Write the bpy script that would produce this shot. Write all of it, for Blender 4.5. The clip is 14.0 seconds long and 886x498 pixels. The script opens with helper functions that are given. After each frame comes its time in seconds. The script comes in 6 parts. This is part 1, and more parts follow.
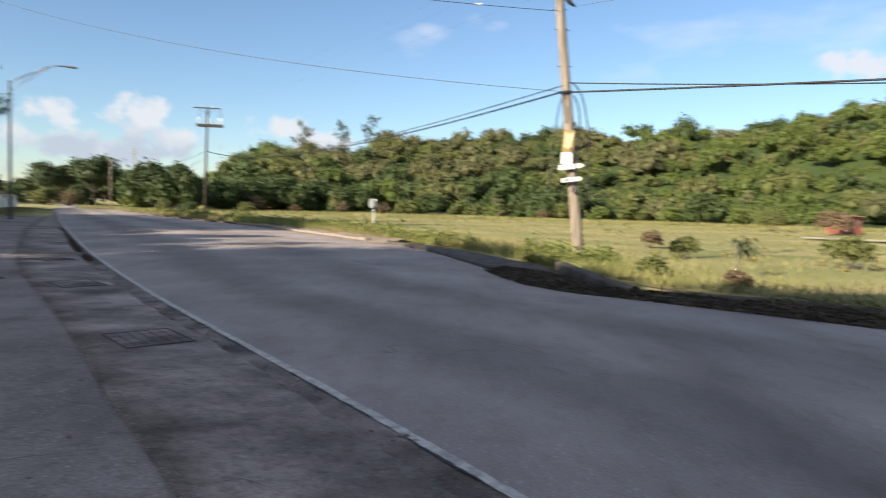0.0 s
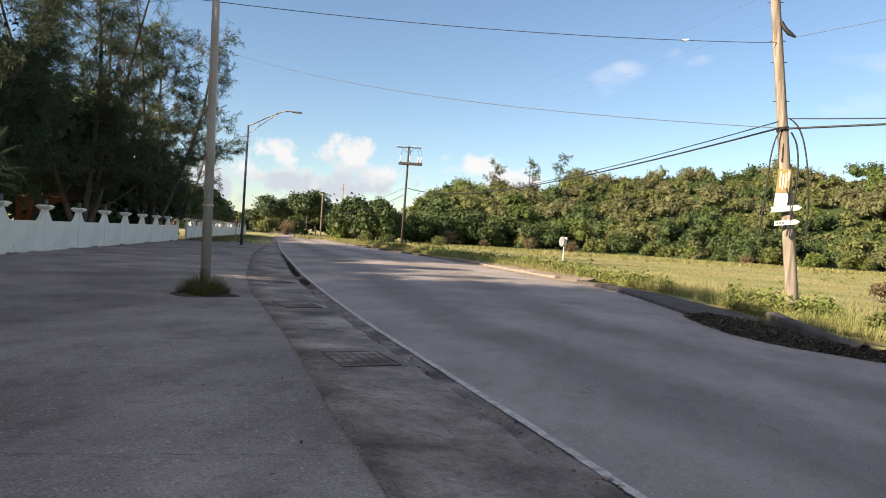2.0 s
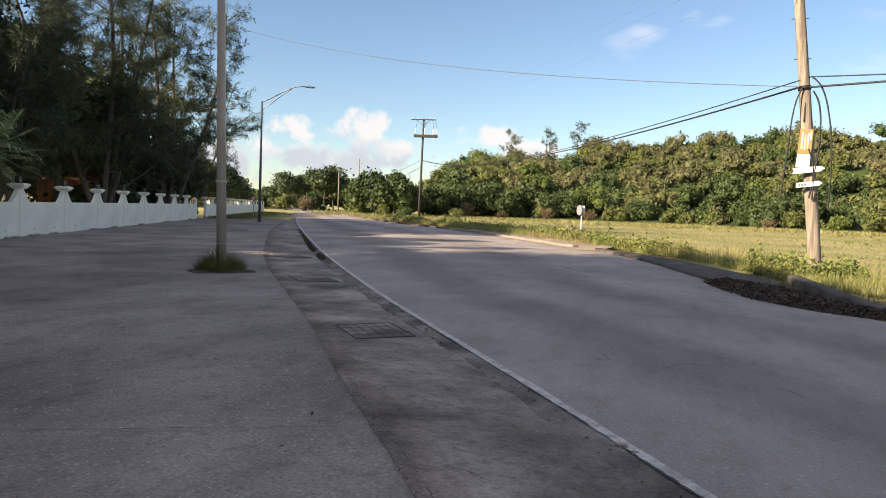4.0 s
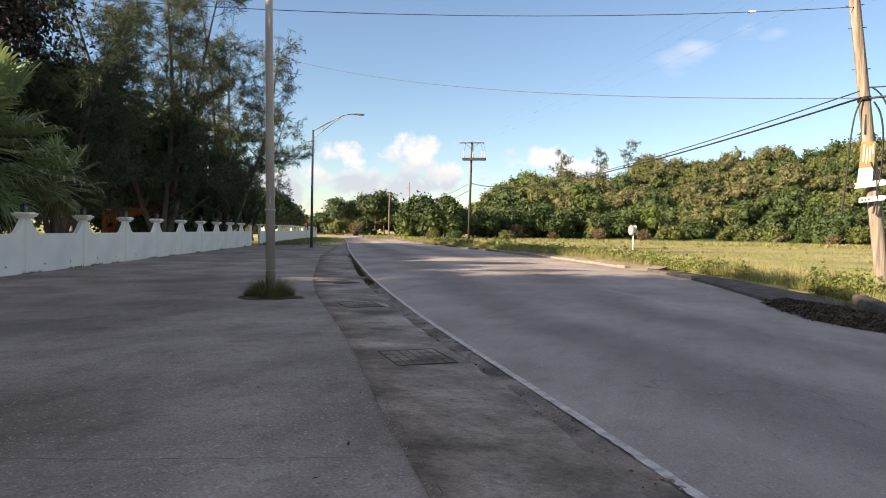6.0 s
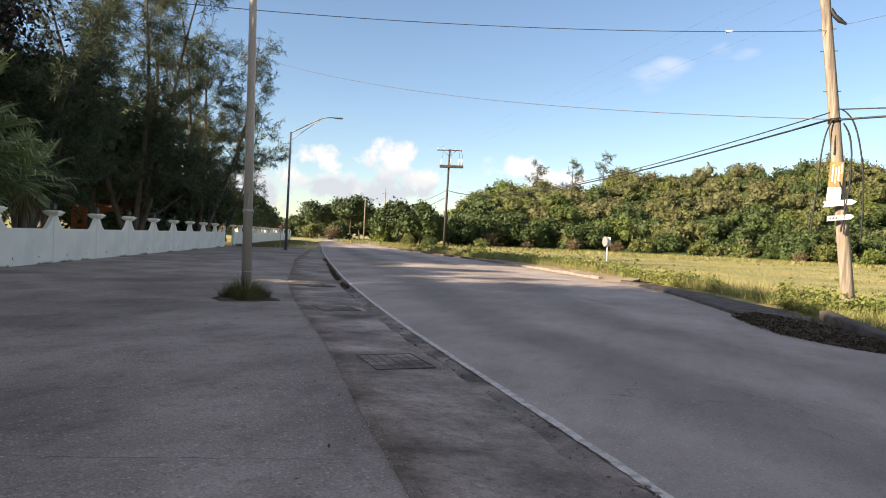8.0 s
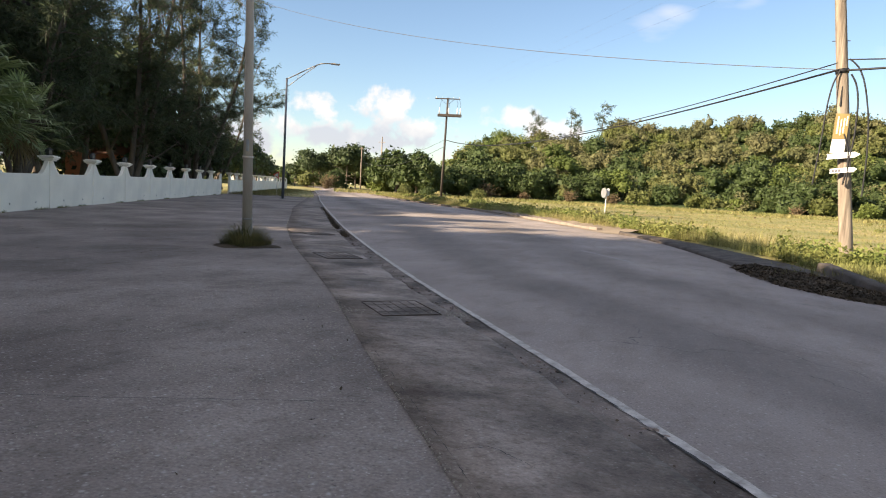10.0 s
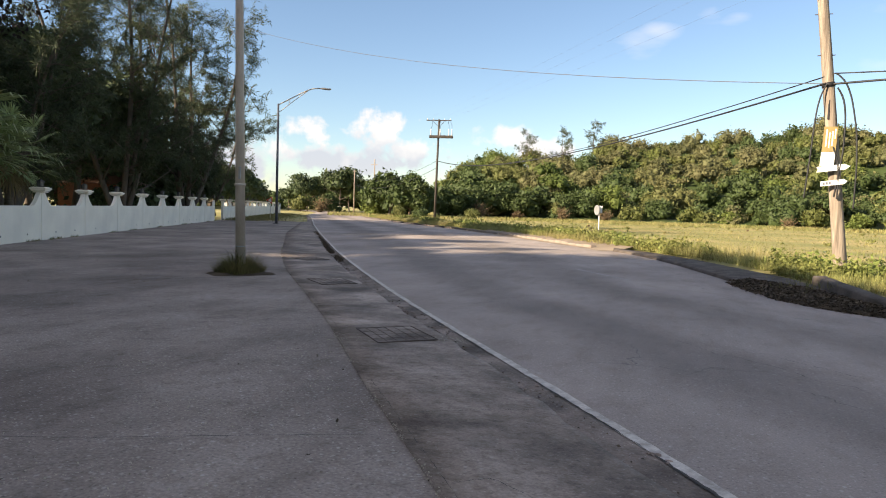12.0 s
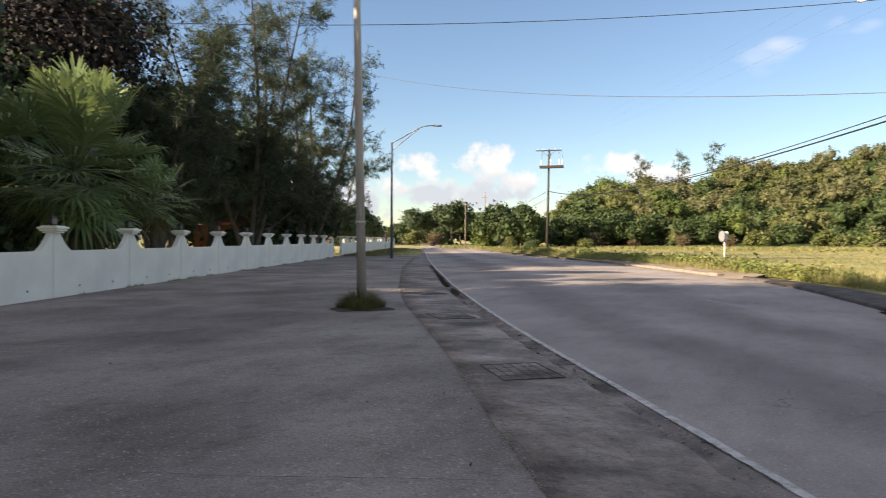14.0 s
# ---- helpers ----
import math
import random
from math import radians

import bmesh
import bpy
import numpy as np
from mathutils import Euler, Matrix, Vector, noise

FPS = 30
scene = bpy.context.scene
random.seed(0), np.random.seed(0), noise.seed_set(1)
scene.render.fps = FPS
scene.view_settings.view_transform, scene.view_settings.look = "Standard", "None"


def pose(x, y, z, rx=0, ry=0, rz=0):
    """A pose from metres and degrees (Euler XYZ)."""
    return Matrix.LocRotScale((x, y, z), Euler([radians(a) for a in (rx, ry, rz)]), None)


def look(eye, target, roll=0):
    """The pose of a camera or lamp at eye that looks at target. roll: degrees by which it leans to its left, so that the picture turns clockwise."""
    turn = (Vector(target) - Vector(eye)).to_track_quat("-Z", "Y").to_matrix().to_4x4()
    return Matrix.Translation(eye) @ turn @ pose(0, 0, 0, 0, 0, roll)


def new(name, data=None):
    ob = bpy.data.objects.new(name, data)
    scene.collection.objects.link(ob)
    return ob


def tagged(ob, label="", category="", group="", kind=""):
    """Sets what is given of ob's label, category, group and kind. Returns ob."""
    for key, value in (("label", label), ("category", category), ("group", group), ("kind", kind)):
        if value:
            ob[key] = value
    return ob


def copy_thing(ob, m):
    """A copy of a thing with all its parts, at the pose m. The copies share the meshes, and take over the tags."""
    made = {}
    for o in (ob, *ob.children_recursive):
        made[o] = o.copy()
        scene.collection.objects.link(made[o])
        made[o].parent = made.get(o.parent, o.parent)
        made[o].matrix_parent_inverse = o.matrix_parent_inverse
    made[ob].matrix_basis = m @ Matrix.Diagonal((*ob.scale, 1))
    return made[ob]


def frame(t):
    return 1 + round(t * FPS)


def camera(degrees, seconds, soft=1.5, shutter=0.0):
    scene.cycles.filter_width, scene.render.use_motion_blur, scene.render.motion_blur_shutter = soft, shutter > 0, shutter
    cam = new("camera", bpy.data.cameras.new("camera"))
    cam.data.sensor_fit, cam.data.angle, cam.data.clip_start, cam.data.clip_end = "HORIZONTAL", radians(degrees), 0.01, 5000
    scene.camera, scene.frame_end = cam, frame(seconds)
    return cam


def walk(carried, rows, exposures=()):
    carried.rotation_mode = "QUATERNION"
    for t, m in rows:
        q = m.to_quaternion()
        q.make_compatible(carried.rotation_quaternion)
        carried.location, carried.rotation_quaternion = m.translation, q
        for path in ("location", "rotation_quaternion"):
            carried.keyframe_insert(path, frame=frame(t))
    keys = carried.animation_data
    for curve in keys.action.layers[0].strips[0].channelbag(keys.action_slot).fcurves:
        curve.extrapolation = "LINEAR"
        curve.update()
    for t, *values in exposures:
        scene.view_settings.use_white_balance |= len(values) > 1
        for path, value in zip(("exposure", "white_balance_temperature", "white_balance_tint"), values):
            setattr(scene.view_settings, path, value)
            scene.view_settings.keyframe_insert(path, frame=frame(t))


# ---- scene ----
cam = camera(66.9, 14.0, soft=1.0, shutter=0.12)
PATH = [
    (0.0, pose(0.139, -0.030, 1.609, 86.61, -1.64, 0.20)),
    (0.2, pose(0.125, -0.014, 1.644, 88.61, -0.64, 15.22)),
    (0.3, pose(0.107, -0.017, 1.635, 89.05, -1.11, 18.71)),
    (0.5, pose(0.080, -0.025, 1.656, 88.53, -2.07, 21.26)),
    (1.0, pose(0.057, -0.078, 1.629, 89.95, -1.96, 20.24)),
    (1.5, pose(0.025, -0.116, 1.605, 90.14, -2.41, 17.02)),
    (2.0, pose(-0.029, -0.160, 1.601, 89.07, -3.55, 16.08)),
    (2.5, pose(-0.032, -0.139, 1.579, 88.67, -3.52, 15.86)),
    (3.0, pose(-0.004, -0.058, 1.557, 87.27, -2.45, 16.01)),
    (3.2, pose(0.008, -0.049, 1.562, 87.01, -2.75, 17.00)),
    (5.3, pose(0.066, 0.017, 1.568, 86.47, -1.41, 18.21)),
    (5.5, pose(0.083, 0.037, 1.579, 87.01, -1.80, 19.35)),
    (6.0, pose(0.118, 0.066, 1.597, 88.46, -0.99, 21.92)),
    (6.5, pose(0.144, 0.111, 1.577, 88.09, -0.07, 20.83)),
    (7.0, pose(0.151, 0.086, 1.580, 87.68, -0.91, 22.27)),
    (7.5, pose(0.138, 0.046, 1.582, 88.74, -2.25, 20.70)),
    (7.7, pose(0.107, 0.023, 1.583, 89.13, -2.53, 19.76)),
    (9.8, pose(-0.085, -0.057, 1.542, 85.97, -2.99, 20.59)),
    (10.0, pose(-0.067, -0.023, 1.538, 84.89, -3.18, 19.45)),
    (10.5, pose(-0.047, -0.014, 1.544, 84.92, -3.00, 16.95)),
    (11.0, pose(-0.088, 0.002, 1.558, 86.07, -3.45, 18.50)),
    (11.5, pose(-0.079, -0.005, 1.564, 85.86, -1.69, 19.85)),
    (12.0, pose(-0.078, 0.023, 1.584, 86.65, -1.75, 18.90)),
    (12.5, pose(-0.099, 0.037, 1.594, 87.95, -2.50, 20.30)),
    (13.0, pose(-0.126, 0.052, 1.617, 88.51, -2.29, 20.39)),
    (13.5, pose(-0.149, 0.084, 1.607, 89.09, -2.31, 20.63)),
    (13.8, pose(-0.213, 0.092, 1.620, 89.05, -1.33, 22.84)),
    (14.0, pose(-0.267, 0.105, 1.609, 89.21, -0.12, 28.32)),
]
walk(cam, PATH, exposures=[(0.0, 1.31, 6260, 10), (0.5, 1.42, 6390, 10), (1.0, 1.47, 6510, 10), (1.5, 1.47, 6720, 11), (7.5, 1.59, 6910, 13), (11.0, 1.62, 6960, 13), (14.0, 1.59, 6940, 13)])

# ---- light ----
SUN_ELEVATION, LIGHT_X, LIGHT_Y = 22.5, 0.72, 0.69  # the way the light travels, seen from above


def build_world():
    world = bpy.data.worlds.new("world")
    scene.world = world
    world.use_nodes = True
    nt = world.node_tree
    nt.nodes.clear()
    n, l = nt.nodes, nt.links
    out, bg = n.new("ShaderNodeOutputWorld"), n.new("ShaderNodeBackground")
    sky = n.new("ShaderNodeTexSky")
    sky.sky_type, sky.sun_disc = "NISHITA", False
    sky.sun_elevation = radians(SUN_ELEVATION)
    sky.sun_rotation = math.atan2(-LIGHT_X, -LIGHT_Y)
    sky.air_density, sky.dust_density, sky.ozone_density = 1.0, 0.3, 2.8
    co = n.new("ShaderNodeTexCoord")
    sep = n.new("ShaderNodeSeparateXYZ")
    l.new(co.outputs["Generated"], sep.inputs[0])

    def m(op, a, b=None, c=None, clamp=False):
        node = n.new("ShaderNodeMath")
        node.operation, node.use_clamp = op, clamp
        for i, v in enumerate((a, b, c)):
            if v is None:
                continue
            if isinstance(v, (int, float)):
                node.inputs[i].default_value = v
            else:
                l.new(v, node.inputs[i])
        return node.outputs[0]

    # azimuth to the right of north, and height over the horizon, in degrees
    az = m("MULTIPLY", m("ARCTAN2", sep.outputs[0], sep.outputs[1]), 57.2958)
    el = m("MULTIPLY", m("ARCSINE", sep.outputs[2]), 57.2958)
    noise_a = n.new("ShaderNodeTexNoise")
    noise_a.inputs["Scale"].default_value, noise_a.inputs["Detail"].default_value = 26.0, 8.0
    noise_a.inputs["Roughness"].default_value = 0.58
    l.new(co.outputs["Generated"], noise_a.inputs["Vector"])
    stretch = n.new("ShaderNodeMapping")
    stretch.inputs["Scale"].default_value = (5.0, 5.0, 16.0)
    stretch.inputs["Rotation"].default_value = (0.0, 0.25, 0.0)
    l.new(co.outputs["Generated"], stretch.inputs["Vector"])
    noise_b = n.new("ShaderNodeTexNoise")
    noise_b.inputs["Scale"].default_value, noise_b.inputs["Detail"].default_value = 1.6, 7.0
    l.new(stretch.outputs[0], noise_b.inputs["Vector"])

    def puff(a, e, ra, re):
        x = m("DIVIDE", m("SUBTRACT", az, a), ra)
        y = m("DIVIDE", m("SUBTRACT", el, e), re)
        return m("SUBTRACT", 1.0, m("SQRT", m("ADD", m("MULTIPLY", x, x), m("MULTIPLY", y, y))))

    def union(items):
        r = items[0]
        for i in items[1:]:
            r = m("MAXIMUM", r, i)
        return r

    cumulus = union([puff(*p) for p in ((-30.2, 6.1, 2.2, 1.5), (-24.2, 6.4, 3.4, 2.0), (-31.6, 4.2, 3.6, 2.0),
                                       (-27.0, 3.8, 6.0, 2.0), (-21.8, 5.0, 2.8, 2.2), (-13.5, 6.4, 3.0, 1.8),
                                       (-10.4, 5.2, 3.6, 1.7), (31.5, 10.8, 4.0, 1.6), (-37.0, 3.6, 5.0, 2.4))])
    cumulus = m("MULTIPLY_ADD", noise_a.outputs["Fac"], 4.2, m("SUBTRACT", m("MULTIPLY", cumulus, 1.35), 2.35))
    cumulus = m("MULTIPLY", m("MULTIPLY", cumulus, 1.6, clamp=True), 0.85)
    wisps = union([puff(*p) for p in ((-3.6, 13.8, 2.6, 1.5), (-2.0, 14.7, 2.4, 1.2), (2.2, 15.9, 2.0, 1.4), (4.2, 15.2, 2.2, 1.0), 
                                      (20.0, 14.0, 11.0, 2.6), (32.0, 14.0, 10.0, 5.0), (15.0, 12.4, 6.0, 2.0), (60.0, 20.0, 25.0, 8.0),
                                      (-120.0, 25.0, 40.0, 10.0), (150.0, 18.0, 40.0, 8.0))])
    wisps = m("MULTIPLY_ADD", noise_b.outputs["Fac"], 4.6, m("SUBTRACT", m("MULTIPLY", wisps, 1.3), 2.85))
    wisps = m("MULTIPLY", m("MULTIPLY", wisps, 0.6, clamp=True), 0.42)
    # unseen cloud scattered overhead, added to lift the light in shaded places
    noise_d = n.new("ShaderNodeTexNoise")
    noise_d.inputs["Scale"].default_value, noise_d.inputs["Detail"].default_value = 3.2, 7.0
    l.new(co.outputs["Generated"], noise_d.inputs["Vector"])
    high = m("MULTIPLY", m("SUBTRACT", el, 22.0), 0.08, clamp=True)
    scattered = m("MULTIPLY", m("MULTIPLY", m("SUBTRACT", noise_d.outputs["Fac"], 0.44), 5.0, clamp=True), m("MULTIPLY", high, 0.9))
    wisps = m("MAXIMUM", wisps, scattered)
    # the sunlit tops are white, the undersides a bluish grey
    tone = n.new("ShaderNodeMixRGB")
    tone.inputs[1].default_value, tone.inputs[2].default_value = (3.5, 3.75, 4.3, 1), (5.4, 5.3, 5.3, 1)
    noise_c = n.new("ShaderNodeTexNoise")
    noise_c.inputs["Scale"].default_value, noise_c.inputs["Detail"].default_value = 17.0, 5.0
    l.new(co.outputs["Generated"], noise_c.inputs["Vector"])
    l.new(m("MULTIPLY_ADD", m("SUBTRACT", m("MULTIPLY_ADD", noise_c.outputs["Fac"], 6.5, el), 7.7), 0.6, 0.35, clamp=True), tone.inputs[0])
    mix_a, mix_b = n.new("ShaderNodeMixRGB"), n.new("ShaderNodeMixRGB")
    mix_a.inputs[2].default_value = (6.0, 5.9, 6.2, 1)
    l.new(wisps, mix_a.inputs[0])
    l.new(sky.outputs[0], mix_a.inputs[1])
    l.new(cumulus, mix_b.inputs[0])
    l.new(mix_a.outputs[0], mix_b.inputs[1])
    l.new(tone.outputs[0], mix_b.inputs[2])
    l.new(mix_b.outputs[0], bg.inputs["Color"])
    bg.inputs["Strength"].default_value = 0.066
    l.new(bg.outputs[0], out.inputs[0])


build_world()
sun = new("sun", bpy.data.lights.new("sun", "SUN"))
sun.data.energy, sun.data.angle, sun.data.color = 5.0, radians(0.6), (1.0, 0.86, 0.66)
_flat = math.cos(radians(SUN_ELEVATION)) / math.hypot(LIGHT_X, LIGHT_Y)
sun.matrix_world = look((0, 0, 60), (LIGHT_X * _flat, LIGHT_Y * _flat, 60 - math.sin(radians(SUN_ELEVATION))))


# ---- materials ----
def material(name, color, rough=0.8, second=None, scale=3.0, amount=0.5, fine=60.0, fine_amount=0.25, bump=0.2, bump_scale=None,
             metal=0.0, per_object=0.0, per_island=0.0, translucent=0.0, spec=0.3, stretch=(1, 1, 1), detail=6.0):
    """A surface with stains at one scale (colour to second) and grain at a finer one."""
    mat = bpy.data.materials.new(name)
    mat.use_nodes = True
    nt = mat.node_tree
    n, l = nt.nodes, nt.links
    b, out = n["Principled BSDF"], n["Material Output"]
    b.inputs["Roughness"].default_value, b.inputs["Metallic"].default_value = rough, metal
    b.inputs["Specular IOR Level"].default_value = spec
    co, mp = n.new("ShaderNodeTexCoord"), n.new("ShaderNodeMapping")
    mp.inputs["Scale"].default_value = stretch
    l.new(co.outputs["Object"], mp.inputs[0])
    big, small = n.new("ShaderNodeTexNoise"), n.new("ShaderNodeTexNoise")
    big.inputs["Scale"].default_value, big.inputs["Detail"].default_value = scale, detail
    small.inputs["Scale"].default_value, small.inputs["Detail"].default_value = fine, 3.0
    l.new(mp.outputs[0], big.inputs["Vector"])
    l.new(mp.outputs[0], small.inputs["Vector"])
    ramp = n.new("ShaderNodeMapRange")
    ramp.inputs["From Min"].default_value, ramp.inputs["From Max"].default_value = 0.35, 0.68
    ramp.inputs["To Max"].default_value = amount
    l.new(big.outputs["Fac"], ramp.inputs["Value"])
    mix = n.new("ShaderNodeMixRGB")
    mix.inputs[1].default_value = (*color, 1)
    mix.inputs[2].default_value = (*(second or tuple(c * 0.6 for c in color)), 1)
    l.new(ramp.outputs[0], mix.inputs[0])
    hsv = n.new("ShaderNodeHueSaturation")
    l.new(mix.outputs[0], hsv.inputs["Color"])
    value = n.new("ShaderNodeMath")
    value.operation = "MULTIPLY_ADD"
    l.new(small.outputs["Fac"], value.inputs[0])
    value.inputs[1].default_value, value.inputs[2].default_value = 2 * fine_amount, 1 - fine_amount
    last = value.outputs[0]
    for share, node, socket in ((per_object, "ShaderNodeObjectInfo", "Random"), (per_island, "ShaderNodeNewGeometry", "Random Per Island")):
        if share:
            info, mul, add = n.new(node), n.new("ShaderNodeMath"), n.new("ShaderNodeMath")
            add.operation, mul.operation = "MULTIPLY_ADD", "MULTIPLY"
            l.new(info.outputs[socket], add.inputs[0])
            add.inputs[1].default_value, add.inputs[2].default_value = 2 * share, 1 - share
            l.new(last, mul.inputs[0])
            l.new(add.outputs[0], mul.inputs[1])
            last = mul.outputs[0]
    l.new(last, hsv.inputs["Value"])
    l.new(hsv.outputs[0], b.inputs["Base Color"])
    if bump:
        bn = n.new("ShaderNodeBump")
        bn.inputs["Strength"].default_value, bn.inputs["Distance"].default_value = bump, 0.02
        if bump_scale:
            bt = n.new("ShaderNodeTexNoise")
            bt.inputs["Scale"].default_value, bt.inputs["Detail"].default_value = bump_scale, 4.0
            l.new(mp.outputs[0], bt.inputs["Vector"])
            l.new(bt.outputs["Fac"], bn.inputs["Height"])
        else:
            l.new(small.outputs["Fac"], bn.inputs["Height"])
        l.new(bn.outputs[0], b.inputs["Normal"])
    if translucent:
        tr, ms = n.new("ShaderNodeBsdfTranslucent"), n.new("ShaderNodeMixShader")
        l.new(hsv.outputs[0], tr.inputs["Color"])
        ms.inputs[0].default_value = translucent
        l.new(b.outputs[0], ms.inputs[1])
        l.new(tr.outputs[0], ms.inputs[2])
        l.new(ms.outputs[0], out.inputs["Surface"])
    return mat


def add_cracks(mat, scale, width, color, strength=0.7, speckle=0.0, stains=(), bands=()):
    """Wandering cracks, pale stones in the surface, and long worn bands along the wheel tracks."""
    nt = mat.node_tree
    n, l = nt.nodes, nt.links
    b = n["Principled BSDF"]
    base = b.inputs["Base Color"].links[0].from_socket
    co = n.new("ShaderNodeTexCoord")
    warp = n.new("ShaderNodeTexNoise")
    warp.inputs["Scale"].default_value, warp.inputs["Detail"].default_value = 1.3, 5.0
    l.new(co.outputs["Object"], warp.inputs["Vector"])
    add = n.new("ShaderNodeMixRGB")
    add.blend_type = "ADD"
    add.inputs[0].default_value = 1.2
    l.new(co.outputs["Object"], add.inputs[1])
    l.new(warp.outputs["Color"], add.inputs[2])
    vor = n.new("ShaderNodeTexVoronoi")
    vor.feature = "DISTANCE_TO_EDGE"
    vor.inputs["Scale"].default_value = scale
    l.new(add.outputs[0], vor.inputs["Vector"])
    line = n.new("ShaderNodeMapRange")
    line.inputs["From Max"].default_value = width * scale
    line.inputs["To Min"].default_value, line.inputs["To Max"].default_value = strength, 0.0
    l.new(vor.outputs["Distance"], line.inputs["Value"])
    patchy = n.new("ShaderNodeTexNoise")
    patchy.inputs["Scale"].default_value = 0.23
    l.new(co.outputs["Object"], patchy.inputs["Vector"])
    gate = n.new("ShaderNodeMapRange")
    gate.inputs["From Min"].default_value, gate.inputs["From Max"].default_value = 0.47, 0.6
    l.new(patchy.outputs["Fac"], gate.inputs["Value"])
    both = n.new("ShaderNodeMath")
    both.operation = "MULTIPLY"
    l.new(line.outputs[0], both.inputs[0])
    l.new(gate.outputs[0], both.inputs[1])
    mix = n.new("ShaderNodeMixRGB")
    l.new(both.outputs[0], mix.inputs[0])
    l.new(base, mix.inputs[1])
    mix.inputs[2].default_value = (*color, 1)
    last = mix.outputs[0]
    if speckle:
        for size, tint in ((30.0, (0.62, 0.58, 0.53, 1)), (21.0, (0.07, 0.065, 0.06, 1)), (14.0, (0.55, 0.52, 0.48, 1))):
            st = n.new("ShaderNodeTexVoronoi")
            st.inputs["Scale"].default_value = size
            l.new(co.outputs["Object"], st.inputs["Vector"])
            sr = n.new("ShaderNodeMapRange")
            sr.inputs["From Min"].default_value, sr.inputs["From Max"].default_value = 0.10, 0.26
            sr.inputs["To Min"].default_value, sr.inputs["To Max"].default_value = speckle, 0.0
            l.new(st.outputs["Distance"], sr.inputs["Value"])
            few = n.new("ShaderNodeMath")
            few.operation = "MULTIPLY"
            l.new(sr.outputs[0], few.inputs[0])
            l.new(st.outputs["Color"], few.inputs[1])
            sm = n.new("ShaderNodeMixRGB")
            l.new(few.outputs[0], sm.inputs[0])
            l.new(last, sm.inputs[1])
            sm.inputs[2].default_value = tint
            last = sm.outputs[0]
    # broad stains, blotches and scuffs
    for k, (size, low, high, dark, squash) in enumerate(stains):
        mp = n.new("ShaderNodeMapping")
        mp.inputs["Scale"].default_value = squash
        mp.inputs["Rotation"].default_value = (0, 0, radians(-29))
        mp.inputs["Location"].default_value = (3.1 * k, 7.7 * k, 0)
        l.new(co.outputs["Object"], mp.inputs[0])
        tx, mr, mm = n.new("ShaderNodeTexNoise"), n.new("ShaderNodeMapRange"), n.new("ShaderNodeMixRGB")
        tx.inputs["Scale"].default_value, tx.inputs["Detail"].default_value, tx.inputs["Roughness"].default_value = size, 9.0, 0.62
        mr.inputs["From Min"].default_value, mr.inputs["From Max"].default_value = low, high
        l.new(mp.outputs[0], tx.inputs["Vector"])
        l.new(tx.outputs["Fac"], mr.inputs["Value"])
        l.new(mr.outputs[0], mm.inputs[0])
        mm.blend_type = "MULTIPLY"
        l.new(last, mm.inputs[1])
        mm.inputs[2].default_value = (dark, dark * 0.985, dark * 0.965, 1)
        last = mm.outputs[0]
    if bands:
        # darker, oiled wheel tracks along the lanes
        uv, sp, rp = n.new("ShaderNodeUVMap"), n.new("ShaderNodeSeparateXYZ"), n.new("ShaderNodeValToRGB")
        l.new(uv.outputs[0], sp.inputs[0])
        wob = n.new("ShaderNodeMath")
        wob.operation = "MULTIPLY_ADD"
        l.new(patchy.outputs["Fac"], wob.inputs[0])
        wob.inputs[1].default_value = 0.05
        l.new(sp.outputs[0], wob.inputs[2])
        l.new(wob.outputs[0], rp.inputs[0])
        el = rp.color_ramp.elements
        el[0].position, el[0].color = 0.0, (1, 1, 1, 1)
        el[1].position, el[1].color = 1.0, (0.85, 0.85, 0.85, 1)
        for pos, v in bands:
            e = el.new(pos)
            e.color = (v, v, v, 1)
        mm = n.new("ShaderNodeMixRGB")
        mm.blend_type = "MULTIPLY"
        mm.inputs[0].default_value = 1.0
        l.new(last, mm.inputs[1])
        l.new(rp.outputs[0], mm.inputs[2])
        last = mm.outputs[0]
    l.new(last, b.inputs["Base Color"])
    return mat


ASPHALT = add_cracks(material("asphalt", (0.372, 0.316, 0.286), 0.82, (0.225, 0.188, 0.169), 0.35, 0.8, 60, 0.34, 0.5, 55, stretch=(1, 1, 1)), 0.22, 0.012, (0.08, 0.08, 0.082), 0.75, 0.55, stains=((0.5, 0.45, 0.7, 0.72, (1, 0.18, 1)), (3.0, 0.5, 0.68, 0.86, (1, 0.5, 1))),
                     bands=((0.03, 1.0), (0.14, 0.95), (0.22, 0.66), (0.30, 0.70), (0.37, 0.98), (0.47, 0.92), (0.55, 0.70), (0.62, 0.74), (0.70, 1.0), (0.86, 0.95)))
APRON = add_cracks(material("worn_tarmac", (0.330, 0.279, 0.246), 0.88, (0.162, 0.133, 0.116), 0.45, 0.85, 38, 0.5, 0.8, 40), 0.3, 0.010, (0.09, 0.088, 0.085), 0.5, 0.7, stains=((0.22, 0.42, 0.66, 0.62, (1, 0.7, 1)), (1.1, 0.5, 0.7, 0.70, (1, 0.5, 1)), (6.0, 0.52, 0.66, 0.78, (1, 1, 1))))
